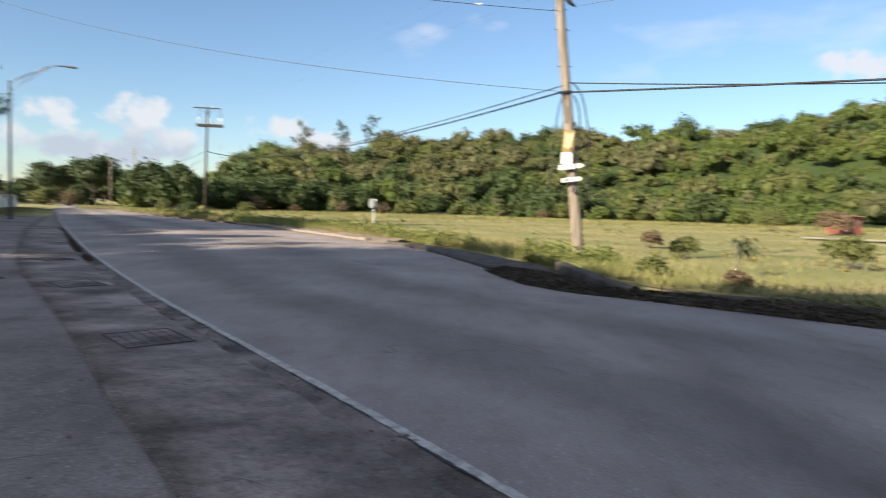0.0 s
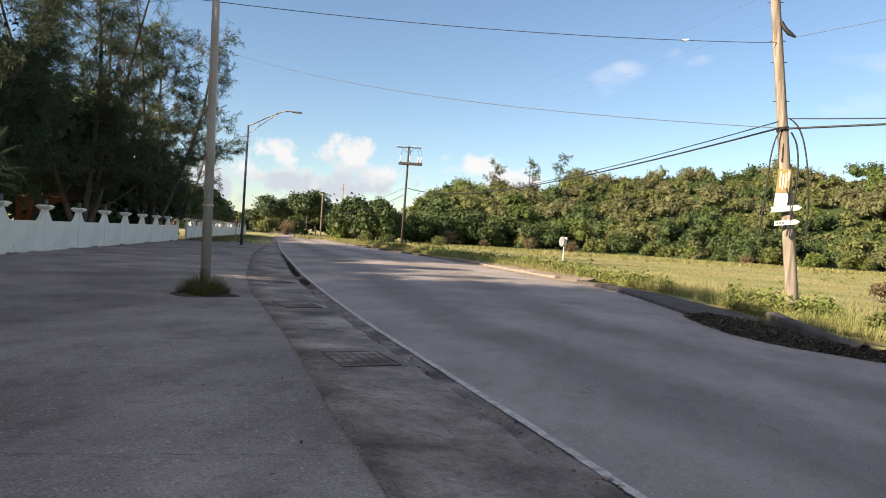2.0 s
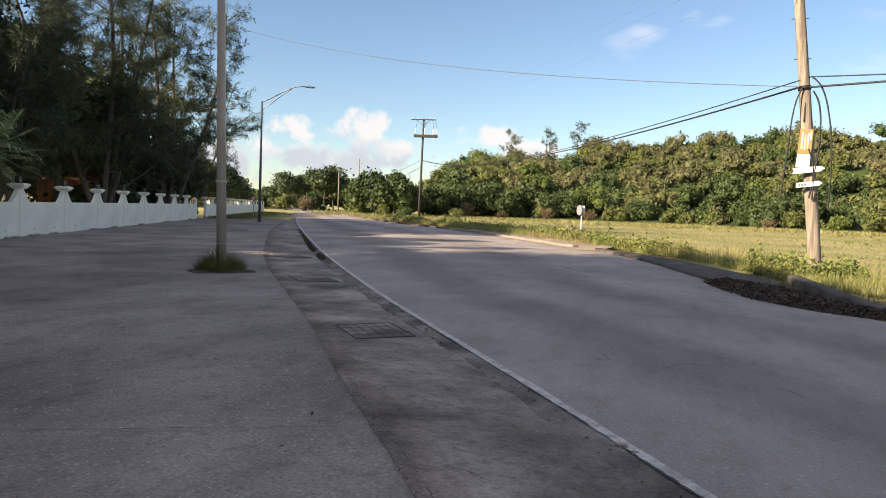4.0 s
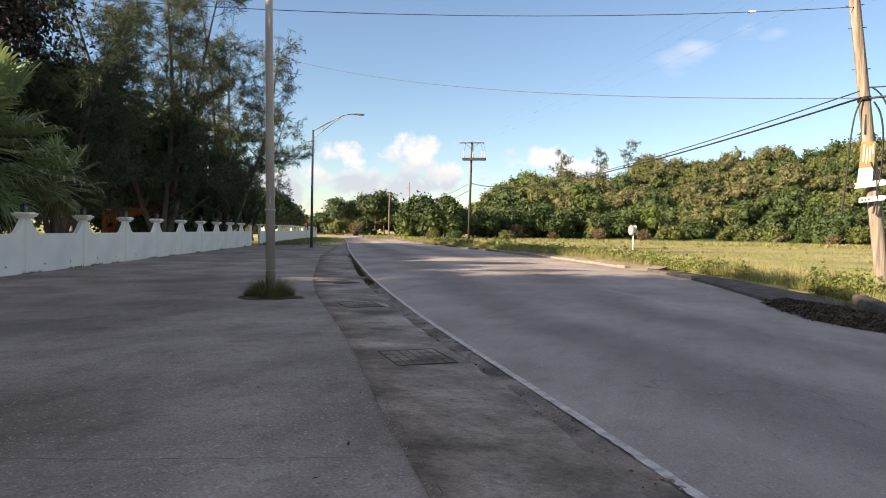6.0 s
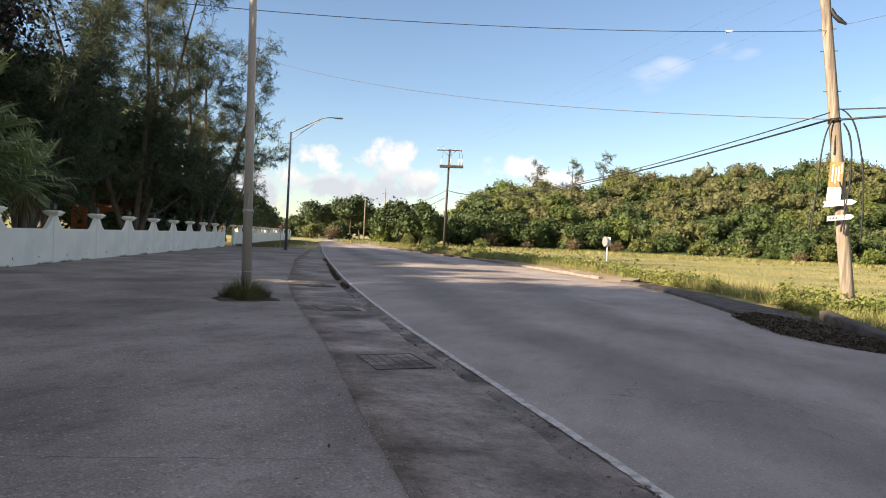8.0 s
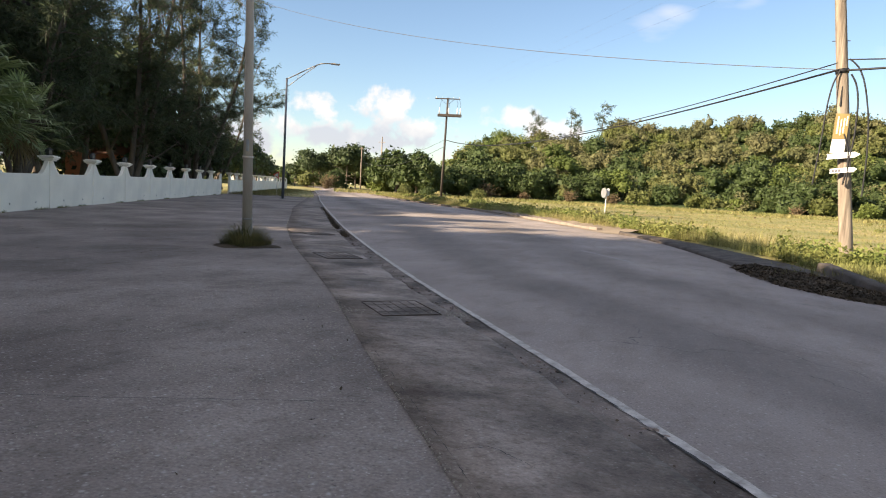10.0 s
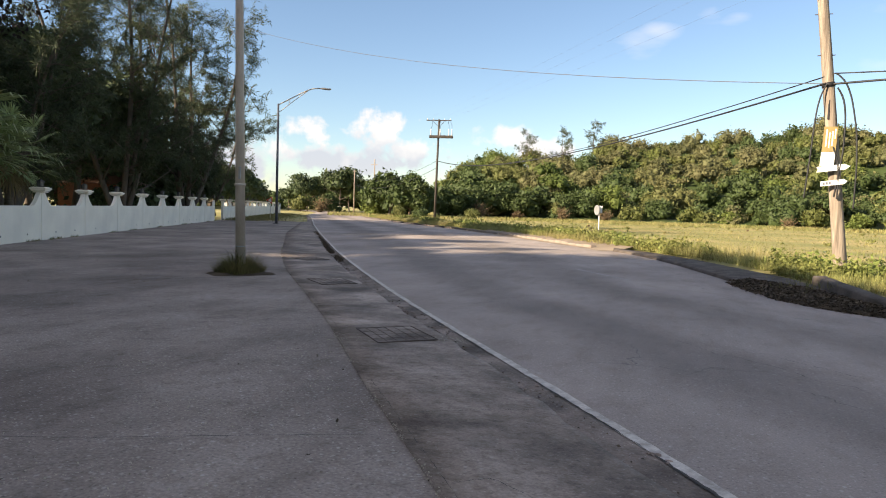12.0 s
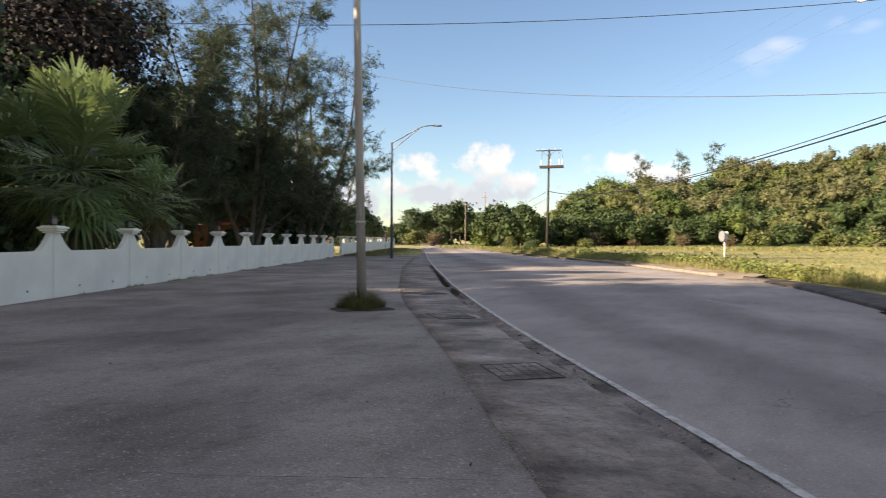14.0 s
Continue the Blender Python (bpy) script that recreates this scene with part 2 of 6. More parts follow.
SLAB = add_cracks(material("stained_concrete", (0.440, 0.365, 0.315), 0.85, (0.170, 0.142, 0.124), 0.9, 0.9, 45, 0.35, 0.5, 35, per_object=0.12, detail=9), 0.5, 0.010, (0.07, 0.063, 0.057), 0.5, 0.5, stains=((0.45, 0.48, 0.58, 0.62, (1, 1.6, 1)), (14.0, 0.5, 0.62, 0.80, (0.9, 1.2, 1)), (0.9, 0.42, 0.62, 0.58, (1, 1, 1)), (2.2, 0.5, 0.68, 0.70, (0.7, 1.3, 1)), (9.0, 0.52, 0.66, 0.75, (1, 1, 1))))
GUTTER = add_cracks(material("dirty_gutter", (0.30, 0.243, 0.208), 0.9, (0.125, 0.104, 0.09), 1.7, 0.95, 50, 0.4, 0.8, 22, detail=9), 0.8, 0.02, (0.06, 0.055, 0.05), 0.4, 0.5, stains=((2.0, 0.48, 0.66, 0.60, (1, 0.7, 1)), (0.7, 0.45, 0.6, 0.6, (1, 1, 1))))
KERB = material("weathered_kerb", (0.118, 0.098, 0.084), 0.92, (0.042, 0.034, 0.029), 1.8, 0.9, 40, 0.35, 0.8, 20)
KERB_PALE = material("pale_kerb", (0.255, 0.212, 0.178), 0.9, (0.170, 0.136, 0.111), 2.0, 0.8, 40, 0.3, 0.6, 20)
DIRT = material("dry_earth", (0.255, 0.204, 0.153), 0.95, (0.153, 0.123, 0.085), 0.8, 0.9, 30, 0.3, 0.5, 18)
GRAVEL = material("pale_gravel", (0.416, 0.376, 0.304), 0.95, (0.304, 0.272, 0.216), 0.8, 0.8, 30, 0.3, 0.5, 18)
IRON = material("rusty_iron", (0.13, 0.10, 0.086), 0.8, (0.07, 0.05, 0.04), 9, 0.9, 120, 0.3, 0.3, metal=0.4)
HOLE_SHADE = material("pit", (0.03, 0.028, 0.026), 0.95, (0.02, 0.018, 0.016), 3, 0.8, 40, 0.3, 0.2)
FIELD = material("dry_grass_ground", (0.329, 0.266, 0.115), 0.95, (0.154, 0.175, 0.052), 0.11, 1.0, 4.0, 0.40, 0.8, 7, detail=9)
WALLPAINT = material("cream_wall_paint", (0.84, 0.775, 0.655), 0.75, (0.66, 0.61, 0.52), 0.7, 0.7, 24, 0.06, 0.12, 12, detail=8)
GALV = material("galvanised_steel", (0.486, 0.432, 0.369), 0.6, (0.324, 0.243, 0.180), 1.6, 0.85, 40, 0.14, 0.08, metal=0.1, stretch=(1, 1, 0.25))
DARKPOLE = material("dark_steel", (0.13, 0.14, 0.16), 0.5, (0.09, 0.09, 0.10), 2, 0.7, 40, 0.1, 0.05, metal=0.4)
TIMBER = material("weathered_timber", (0.304, 0.252, 0.200), 0.9, (0.104, 0.082, 0.064), 11, 0.9, 42, 0.42, 0.8, stretch=(1, 1, 0.045))
TIMBER_DARK = material("creosoted_timber", (0.062, 0.052, 0.045), 0.88, (0.038, 0.032, 0.03), 4, 0.8, 26, 0.25, 0.5, stretch=(1, 1, 0.08))
CABLE = material("black_cable", (0.018, 0.018, 0.02), 0.55, None, 8, 0.4, 60, 0.1, 0.0)
WIRE = material("dull_wire", (0.10, 0.11, 0.13), 0.6, None, 8, 0.4, 60, 0.1, 0.0, metal=0.3)
PORCELAIN = material("pale_porcelain", (0.62, 0.62, 0.60), 0.35, (0.5, 0.5, 0.5), 6, 0.6, 40, 0.05, 0.0)
WHITE = material("white_board_paint", (0.680, 0.680, 0.663), 0.6, (0.561, 0.552, 0.518), 6, 0.7, 50, 0.06, 0.1)
BROWN = material("brown_board_paint", (0.246, 0.183, 0.072), 0.65, (0.187, 0.136, 0.051), 5, 0.7, 50, 0.08, 0.1)
INK = material("grey_lettering", (0.16, 0.16, 0.18), 0.7, None, 9, 0.4, 60, 0.1, 0.0)
CREAMINK = material("cream_lettering", (0.78, 0.72, 0.52), 0.7, None, 9, 0.4, 60, 0.1, 0.0)
PLATE = material("grey_sign_back", (0.36, 0.37, 0.38), 0.45, (0.28, 0.28, 0.28), 5, 0.7, 50, 0.08, 0.05, metal=0.5)
GLASS = material("smoked_glass", (0.12, 0.12, 0.12), 0.15, None, 5, 0.3, 50, 0.05, 0.0, spec=0.5)
LINE = material("worn_road_paint", (0.60, 0.555, 0.51), 0.85, (0.30, 0.268, 0.244), 11.0, 0.9, 60, 0.25, 0.2, detail=9)
BARK = material("grey_bark", (0.13, 0.105, 0.085), 0.92, (0.07, 0.055, 0.045), 4, 0.8, 30, 0.3, 0.6, stretch=(1, 1, 0.3))
BARK_PALM = material("palm_bark", (0.16, 0.13, 0.10), 0.92, (0.09, 0.07, 0.05), 6, 0.8, 30, 0.3, 0.7, stretch=(1, 1, 3))
NEEDLE = material("casuarina_needles", (0.080, 0.098, 0.050), 0.75, (0.048, 0.066, 0.038), 0.4, 0.85, 9, 0.2, 0.0, per_island=0.35, translucent=0.28)
LEAF_DARK = material("dark_leaves", (0.066, 0.094, 0.036), 0.65, (0.046, 0.064, 0.030), 0.4, 0.8, 6, 0.25, 0.0, per_island=0.4, translucent=0.2)
LEAF = material("bush_leaves", (0.105, 0.127, 0.032), 0.7, (0.136, 0.122, 0.056), 0.06, 0.7, 1.2, 0.30, 0.0, per_island=0.24, translucent=0.22)
# red-brown leaves, their colour darkened so that the crown looks unlit
LEAF_RUSSET = material("russet_dark_leaves", (0.036, 0.026, 0.022), 0.8, (0.024, 0.020, 0.017), 0.4, 0.8, 6, 0.25, 0.0, per_island=0.4, translucent=0.15)
LEAF_DEEP = material("deep_green_leaves", (0.061, 0.087, 0.026), 0.65, (0.039, 0.061, 0.020), 0.12, 0.8, 1.2, 0.3, 0.0, per_island=0.24, translucent=0.22)
LEAF_PALE = material("grey_olive_scrub", (0.138, 0.132, 0.060), 0.8, (0.092, 0.102, 0.042), 0.09, 0.8, 1.2, 0.30, 0.0, per_island=0.26, translucent=0.2)
LEAF_LIME = material("light_green_leaves", (0.115, 0.143, 0.032), 0.7, (0.073, 0.105, 0.027), 0.08, 0.8, 1.2, 0.28, 0.0, per_island=0.24, translucent=0.25)
WEED = material("verge_weed_leaves", (0.144, 0.184, 0.045), 0.75, (0.223, 0.202, 0.072), 0.35, 0.8, 2.0, 0.28, 0.0, per_island=0.3, translucent=0.28)
RUBBLE = material("pinkish_rubble", (0.33, 0.255, 0.22), 0.92, (0.15, 0.12, 0.105), 3.0, 0.85, 50, 0.3, 0.5, per_island=0.4)
LEAF_DRY = material("dry_brown_brush", (0.160, 0.112, 0.064), 0.9, (0.104, 0.080, 0.048), 0.5, 0.8, 3, 0.3, 0.0, per_island=0.35, translucent=0.15)
PALM = material("fan_palm_leaf", (0.205, 0.26, 0.098), 0.40, (0.14, 0.185, 0.072), 0.8, 0.8, 8, 0.2, 0.0, per_island=0.28, translucent=0.25, spec=0.5)
PALM_DEAD = material("dead_palm_leaf", (0.20, 0.15, 0.075), 0.85, (0.13, 0.10, 0.05), 0.9, 0.8, 8, 0.2, 0.0, per_island=0.3, translucent=0.2)
GRASS = material("grass_blades", (0.176, 0.198, 0.058), 0.8, (0.360, 0.295, 0.137), 0.10, 0.95, 2.0, 0.3, 0.0, per_island=0.35, translucent=0.3)
GRASS_DARK = material("tuft_blades", (0.135, 0.140, 0.052), 0.8, (0.20, 0.16, 0.07), 2.0, 0.9, 4.0, 0.3, 0.0, per_island=0.4, translucent=0.25)
LITTER = material("leaf_litter", (0.10, 0.075, 0.05), 0.95, (0.045, 0.034, 0.025), 2.0, 0.9, 20, 0.35, 0.6, per_island=0.5)
ORANGE = material("orange_house_wall", (0.46, 0.19, 0.115), 0.85, (0.36, 0.15, 0.09), 1, 0.6, 30, 0.1, 0.1)
PINK = material("faded_red_hut_wall", (0.336, 0.104, 0.080), 0.85, (0.256, 0.088, 0.072), 0.6, 0.8, 20, 0.1, 0.1)
ROOF_DARK = material("dark_red_roof", (0.11, 0.032, 0.030), 0.8, (0.07, 0.025, 0.025), 1, 0.8, 20, 0.15, 0.1)
ROOF = material("rusted_sheet_roof", (0.30, 0.17, 0.13), 0.7, (0.2, 0.12, 0.1), 1, 0.8, 20, 0.15, 0.1)
CRACK = material("crack_filler", (0.085, 0.080, 0.077), 0.95, (0.05, 0.047, 0.045), 5.0, 0.8, 60, 0.2, 0.0)
FADED = material("faded_road_paint", (0.40, 0.385, 0.37), 0.85, (0.27, 0.25, 0.235), 6.0, 1.0, 60, 0.25, 0.2)
RED = material("red_sign_paint", (0.55, 0.05, 0.035), 0.5, None, 6, 0.4, 50, 0.06, 0.0)
BLOSSOM = material("white_blossom", (0.8, 0.78, 0.7), 0.8, None, 2, 0.3, 10, 0.1, 0.0, per_island=0.15, translucent=0.2)


# ---- builders ----
def link_mesh(name, me, mat, parent, label, smooth):
    me.materials.append(mat)
    if smooth:
        me.polygons.foreach_set("use_smooth", np.ones(len(me.polygons), bool))
    ob = new(name, me)
    ob.parent = parent
    return tagged(ob, label)


def sheet(name, verts, faces, mat, parent=None, label="", smooth=False):
    """One mesh from arrays of vertices and of faces that all have the same number of corners."""
    verts, faces = np.asarray(verts, np.float32), np.asarray(faces, np.int32)
    me = bpy.data.meshes.new(name)
    me.vertices.add(len(verts))
    me.vertices.foreach_set("co", verts.ravel())
    k = faces.shape[1]
    me.loops.add(faces.size)
    me.loops.foreach_set("vertex_index", faces.ravel())
    me.polygons.add(len(faces))
    me.polygons.foreach_set("loop_start", np.arange(0, faces.size, k, dtype=np.int32))
    me.update(calc_edges=True)
    me.validate()
    return link_mesh(name, me, mat, parent, label, smooth)


def set_uv(ob, u, v):
    layer = ob.data.uv_layers.new(name="UVMap")
    i = np.empty(len(ob.data.loops), np.int32)
    ob.data.loops.foreach_get("vertex_index", i)
    layer.data.foreach_set("uv", np.column_stack([np.asarray(u)[i], np.asarray(v)[i]]).astype(np.float32).ravel())
    return ob


def part(name, bm, mat, parent=None, label="", smooth=False):
    me = bpy.data.meshes.new(name)
    bmesh.ops.recalc_face_normals(bm, faces=bm.faces)
    bm.to_mesh(me)
    bm.free()
    return link_mesh(name, me, mat, parent, label, smooth)


def thing(name, label, category, place=(0, 0, 0), group="", turn=0.0):
    ob = new(name)
    ob.matrix_world = pose(*place, 0, 0, turn)
    ob.empty_display_size = 0.2
    return tagged(ob, label, category, group)


def box(bm, centre, size, m=None, bevel=0.0):
    made = bmesh.ops.create_cube(bm, size=1.0, matrix=(m or Matrix()) @ Matrix.Translation(centre) @ Matrix.Diagonal((*size, 1)))
    if bevel:
        edges = list({e for v in made["verts"] for e in v.link_edges})
        bmesh.ops.bevel(bm, geom=edges, offset=bevel, segments=1, affect="EDGES")
    return bm


def cyl(bm, r1, r2, a, b, sides=12):
    a, b = Vector(a), Vector(b)
    m = Matrix.Translation((a + b) / 2) @ (b - a).to_track_quat("Z", "Y").to_matrix().to_4x4()
    bmesh.ops.create_cone(bm, cap_ends=True, segments=sides, radius1=r1, radius2=r2, depth=(b - a).length, matrix=m)
    return bm


def tube_arrays(points, radii, sides=6):
    p = np.asarray(points, float)
    n = len(p)
    d = np.gradient(p, axis=0)
    d /= np.linalg.norm(d, axis=1, keepdims=True) + 1e-9
    ref = np.where(np.abs(d[:, 2:3]) > 0.9, np.array([[1.0, 0, 0]]), np.array([[0, 0, 1.0]]))
    u = np.cross(d, ref)
    u /= np.linalg.norm(u, axis=1, keepdims=True) + 1e-9
    w = np.cross(d, u)
    a = np.arange(sides) * 2 * np.pi / sides
    r = np.broadcast_to(np.asarray(radii, float), (n,))[:, None, None]
    v = p[:, None] + r * (np.cos(a)[None, :, None] * u[:, None] + np.sin(a)[None, :, None] * w[:, None])
    i, j = np.meshgrid(np.arange(n - 1), np.arange(sides), indexing="ij")
    k = (j + 1) % sides
    f = np.stack([i * sides + j, i * sides + k, (i + 1) * sides + k, (i + 1) * sides + j], -1).reshape(-1, 4)
    return v.reshape(-1, 3), f


def merge(items):
    vs, fs, base = [], [], 0
    for v, f in items:
        vs.append(v)
        fs.append(f + base)
        base += len(v)
    return np.concatenate(vs), np.concatenate(fs)


def tube(name, points, radii, mat, parent=None, label="", sides=6):
    v, f = tube_arrays(points, radii, sides)
    return sheet(name, v, f, mat, parent, label, True)


def resample(points, n):
    p = np.asarray(points, float)
    s = np.concatenate([[0], np.cumsum(np.linalg.norm(np.diff(p, axis=0), axis=1))])
    t = np.linspace(0, s[-1], n)
    return np.stack([np.interp(t, s, p[:, k]) for k in range(p.shape[1])], 1)


def smooth_line(points, n):
    """A rounded line of n points through the given corners."""
    p = resample(points, n)
    for _ in range(3):
        p[1:-1] = p[1:-1] * 0.5 + (p[:-2] + p[2:]) * 0.25
    return p


def offset(line, d):
    """The line moved d metres to its right, seen along its way."""
    t = np.gradient(line[:, :2], axis=0)
    t /= np.linalg.norm(t, axis=1, keepdims=True)
    return line[:, :2] + d * np.stack([t[:, 1], -t[:, 0]], 1)


def loft(rows):
    """Faces between rows of points of one length."""
    g = np.stack(rows)
    a, b = g.shape[:2]
    i, j = np.meshgrid(np.arange(a - 1), np.arange(b - 1), indexing="ij")
    f = np.stack([i * b + j, i * b + j + 1, (i + 1) * b + j + 1, (i + 1) * b + j], -1).reshape(-1, 4)
    return g.reshape(-1, 3), f


def up(line, z):
    return np.column_stack([line[:, :2], np.broadcast_to(z, len(line))])


def diamonds(rng, centres, size, out=None, spread=1.0, long=1.6):
    """Leaf-shaped quads at the centres, facing about out (or any way)."""
    n = len(centres)
    d = rng.normal(size=(n, 3)) * spread
    if out is not None:
        d = d + out
    d /= np.linalg.norm(d, axis=1, keepdims=True) + 1e-9
    a = np.cross(d, rng.normal(size=(n, 3)))
    a /= np.linalg.norm(a, axis=1, keepdims=True) + 1e-9
    b = np.cross(d, a)
    s = (np.asarray(size) * rng.uniform(0.6, 1.4, n))[:, None]
    v = np.stack([centres - a * s * long / 2, centres + b * s / 2 + d * s * 0.12, centres + a * s * long / 2, centres - b * s / 2 + d * s * 0.12], 1)
    return v.reshape(-1, 3), np.arange(4 * n).reshape(n, 4)


def trefoils(rng, centres, size, out, spread=1.2):
    """Small three-cornered leaf clumps, for foliage seen from afar."""
    n = len(centres)
    d = rng.normal(size=(n, 3)) * spread + out
    d /= np.linalg.norm(d, axis=1, keepdims=True) + 1e-9
    a = np.cross(d, rng.normal(size=(n, 3)))
    a /= np.linalg.norm(a, axis=1, keepdims=True) + 1e-9
    b = np.cross(d, a)
    s = (np.asarray(size) * rng.uniform(0.55, 1.5, n))[:, None]
    v = np.stack([centres + a * s * 0.7, centres - a * s * 0.4 + b * s * 0.5, centres - a * s * 0.4 - b * s * 0.5], 1)
    return v.reshape(-1, 3), np.arange(3 * n).reshape(n, 3)


def blades(rng, roots, length, width, lean=0.45):
    """Single bent grass blades."""
    n = len(roots)
    a = rng.uniform(0, 2 * np.pi, n)
    d = np.stack([np.cos(a), np.sin(a), np.zeros(n)], 1)
    s = np.stack([-np.sin(a), np.cos(a), np.zeros(n)], 1)
    ln = (length * rng.uniform(0.5, 1.3, n))[:, None]
    k = rng.uniform(0.1, lean * 2, n)[:, None]
    top = roots + d * ln * k + np.array([0, 0, 1.0]) * ln
    width = np.broadcast_to(width, n)[:, None]
    v = np.stack([roots - s * width, roots + s * width, top], 1)
    return v.reshape(-1, 3), np.arange(3 * n).reshape(n, 3)


# ---- the plan ----
ROAD_Z = -0.05
LEFT_EDGE = smooth_line([(34, -45), (20, -25), (9, -8.6), (4.5, -2), (1.95, 1.75), (0.66, 3.75), (-0.09, 4.87), (-0.93, 6.05), (-2.06, 7.62), (-3.2, 9.25), (-4.33, 10.8),
                         (-7.7, 15.85), (-11.7, 22.1), (-19.1, 34.2), (-29.2, 51), (-45.5, 79), (-63, 108), (-80, 141), (-112, 190), (-150, 230)], 260)
RIGHT_EDGE = smooth_line([(46, -37), (31, -17), (19.5, -4), (14, 2.5), (9.9, 7.6), (7.2, 10.6), (5.2, 12.4), (3.3, 14.3), (2.2, 16.0), (1.55, 18), (0.93, 20.7),
                          (0.35, 23.2), (-0.9, 27.4), (-2.6, 31.2), (-5.5, 36), (-10.8, 45), (-17.8, 55.2), (-28.4, 69.4), (-48, 100), (-66, 136), (-98, 184), (-136, 226)], 260)
STRIP_LEFT = smooth_line([(24.5, -36), (14, -20), (6.5, -8.6), (2.6, -2.6), (0, 1.7), (-1.55, 3.95), (-2.2, 4.85), (-2.75, 5.55), (-4.2, 7.8), (-6.7, 11.2), (-9.0, 14.3), (-12.4, 19.4),
                          (-17.6, 28.0), (-20.6, 32.8), (-34, 57)], 120)
WALL_START, WALL_WAY, POST_STEP = Vector((-22.35, 18.84)), Vector((-0.462, 0.887)), 4.3
WALL_BACK = Vector((-0.887, -0.462))  # away from the road


def wall_point(s, back=0.0):
    return WALL_START + WALL_WAY * s + WALL_BACK * back


def side_of(line, pts):
    """Signed distance of points to a line of corners: positive to its right."""
    p = np.asarray(pts, float)
    best, sign = np.full(len(p), 1e9), np.zeros(len(p))
    for a, b in zip(line[:-1, :2], line[1:, :2]):
        ab = b - a
        t = np.clip(((p - a) @ ab) / (ab @ ab), 0, 1)
        d = p - (a + t[:, None] * ab)
        r = np.linalg.norm(d, axis=1)
        near = r < best
        best[near] = r[near]
        sign[near] = np.sign(d[near] @ np.array([ab[1], -ab[0]]))
    return best * sign


def ridge(angle):
    """Slope of the line of sight to the hill's crest, by the angle to the right of north."""
    return np.interp(angle, [-24, -19.5, -17.5, -15, -12, -7, -2, 2, 4.5, 6.4, 9, 14, 18, 21.5, 27, 31, 34, 45, 60, 75],
                     [0, 0.022, 0.052, 0.068, 0.061, 0.069, 0.089, 0.088, 0.096, 0.082, 0.106, 0.095, 0.110, 0.104, 0.121, 0.136, 0.128, 0.12, 0.06, 0.0])


def hill(x, y):
    r, angle = np.hypot(x, y), np.degrees(np.arctan2(x, y))
    crest = ridge(angle) * 245
    k = np.clip((r - 168) / (250 - 168), 0, 1)
    lumps = 1.6 * np.sin(x * 0.061 + 1.0) * np.sin(y * 0.053) * k
    return crest * (k * k * (3 - 2 * k)) * np.clip(1 - (r - 420) / 600, 0, 1) + lumps


EDGE_COARSE = RIGHT_EDGE[::3]


def field_height(x, y):
    s = side_of(EDGE_COARSE, np.column_stack([x, y]))
    rise = np.clip((s - 0.15) / 0.5, 0, 1)
    near = -0.25 + 0.27 * rise + 0.05 * np.sin(x * 0.7) * np.sin(y * 0.6) * rise
    return near - np.clip((s - 2) / 40, 0, 1) * 0.12 + hill(x, y)


def axis_steps(lo, hi, fine, coarse, ends):
    mid = np.arange(lo, hi, fine)
    a = [lo]
    step = coarse
    while a[-1] > ends[0]:
        a.append(a[-1] - step)
        step *= 1.13
    b = [hi]
    step = coarse
    while b[-1] < ends[1]:
        b.append(b[-1] + step)
        step *= 1.13
    return np.concatenate([a[:0:-1], mid, b])


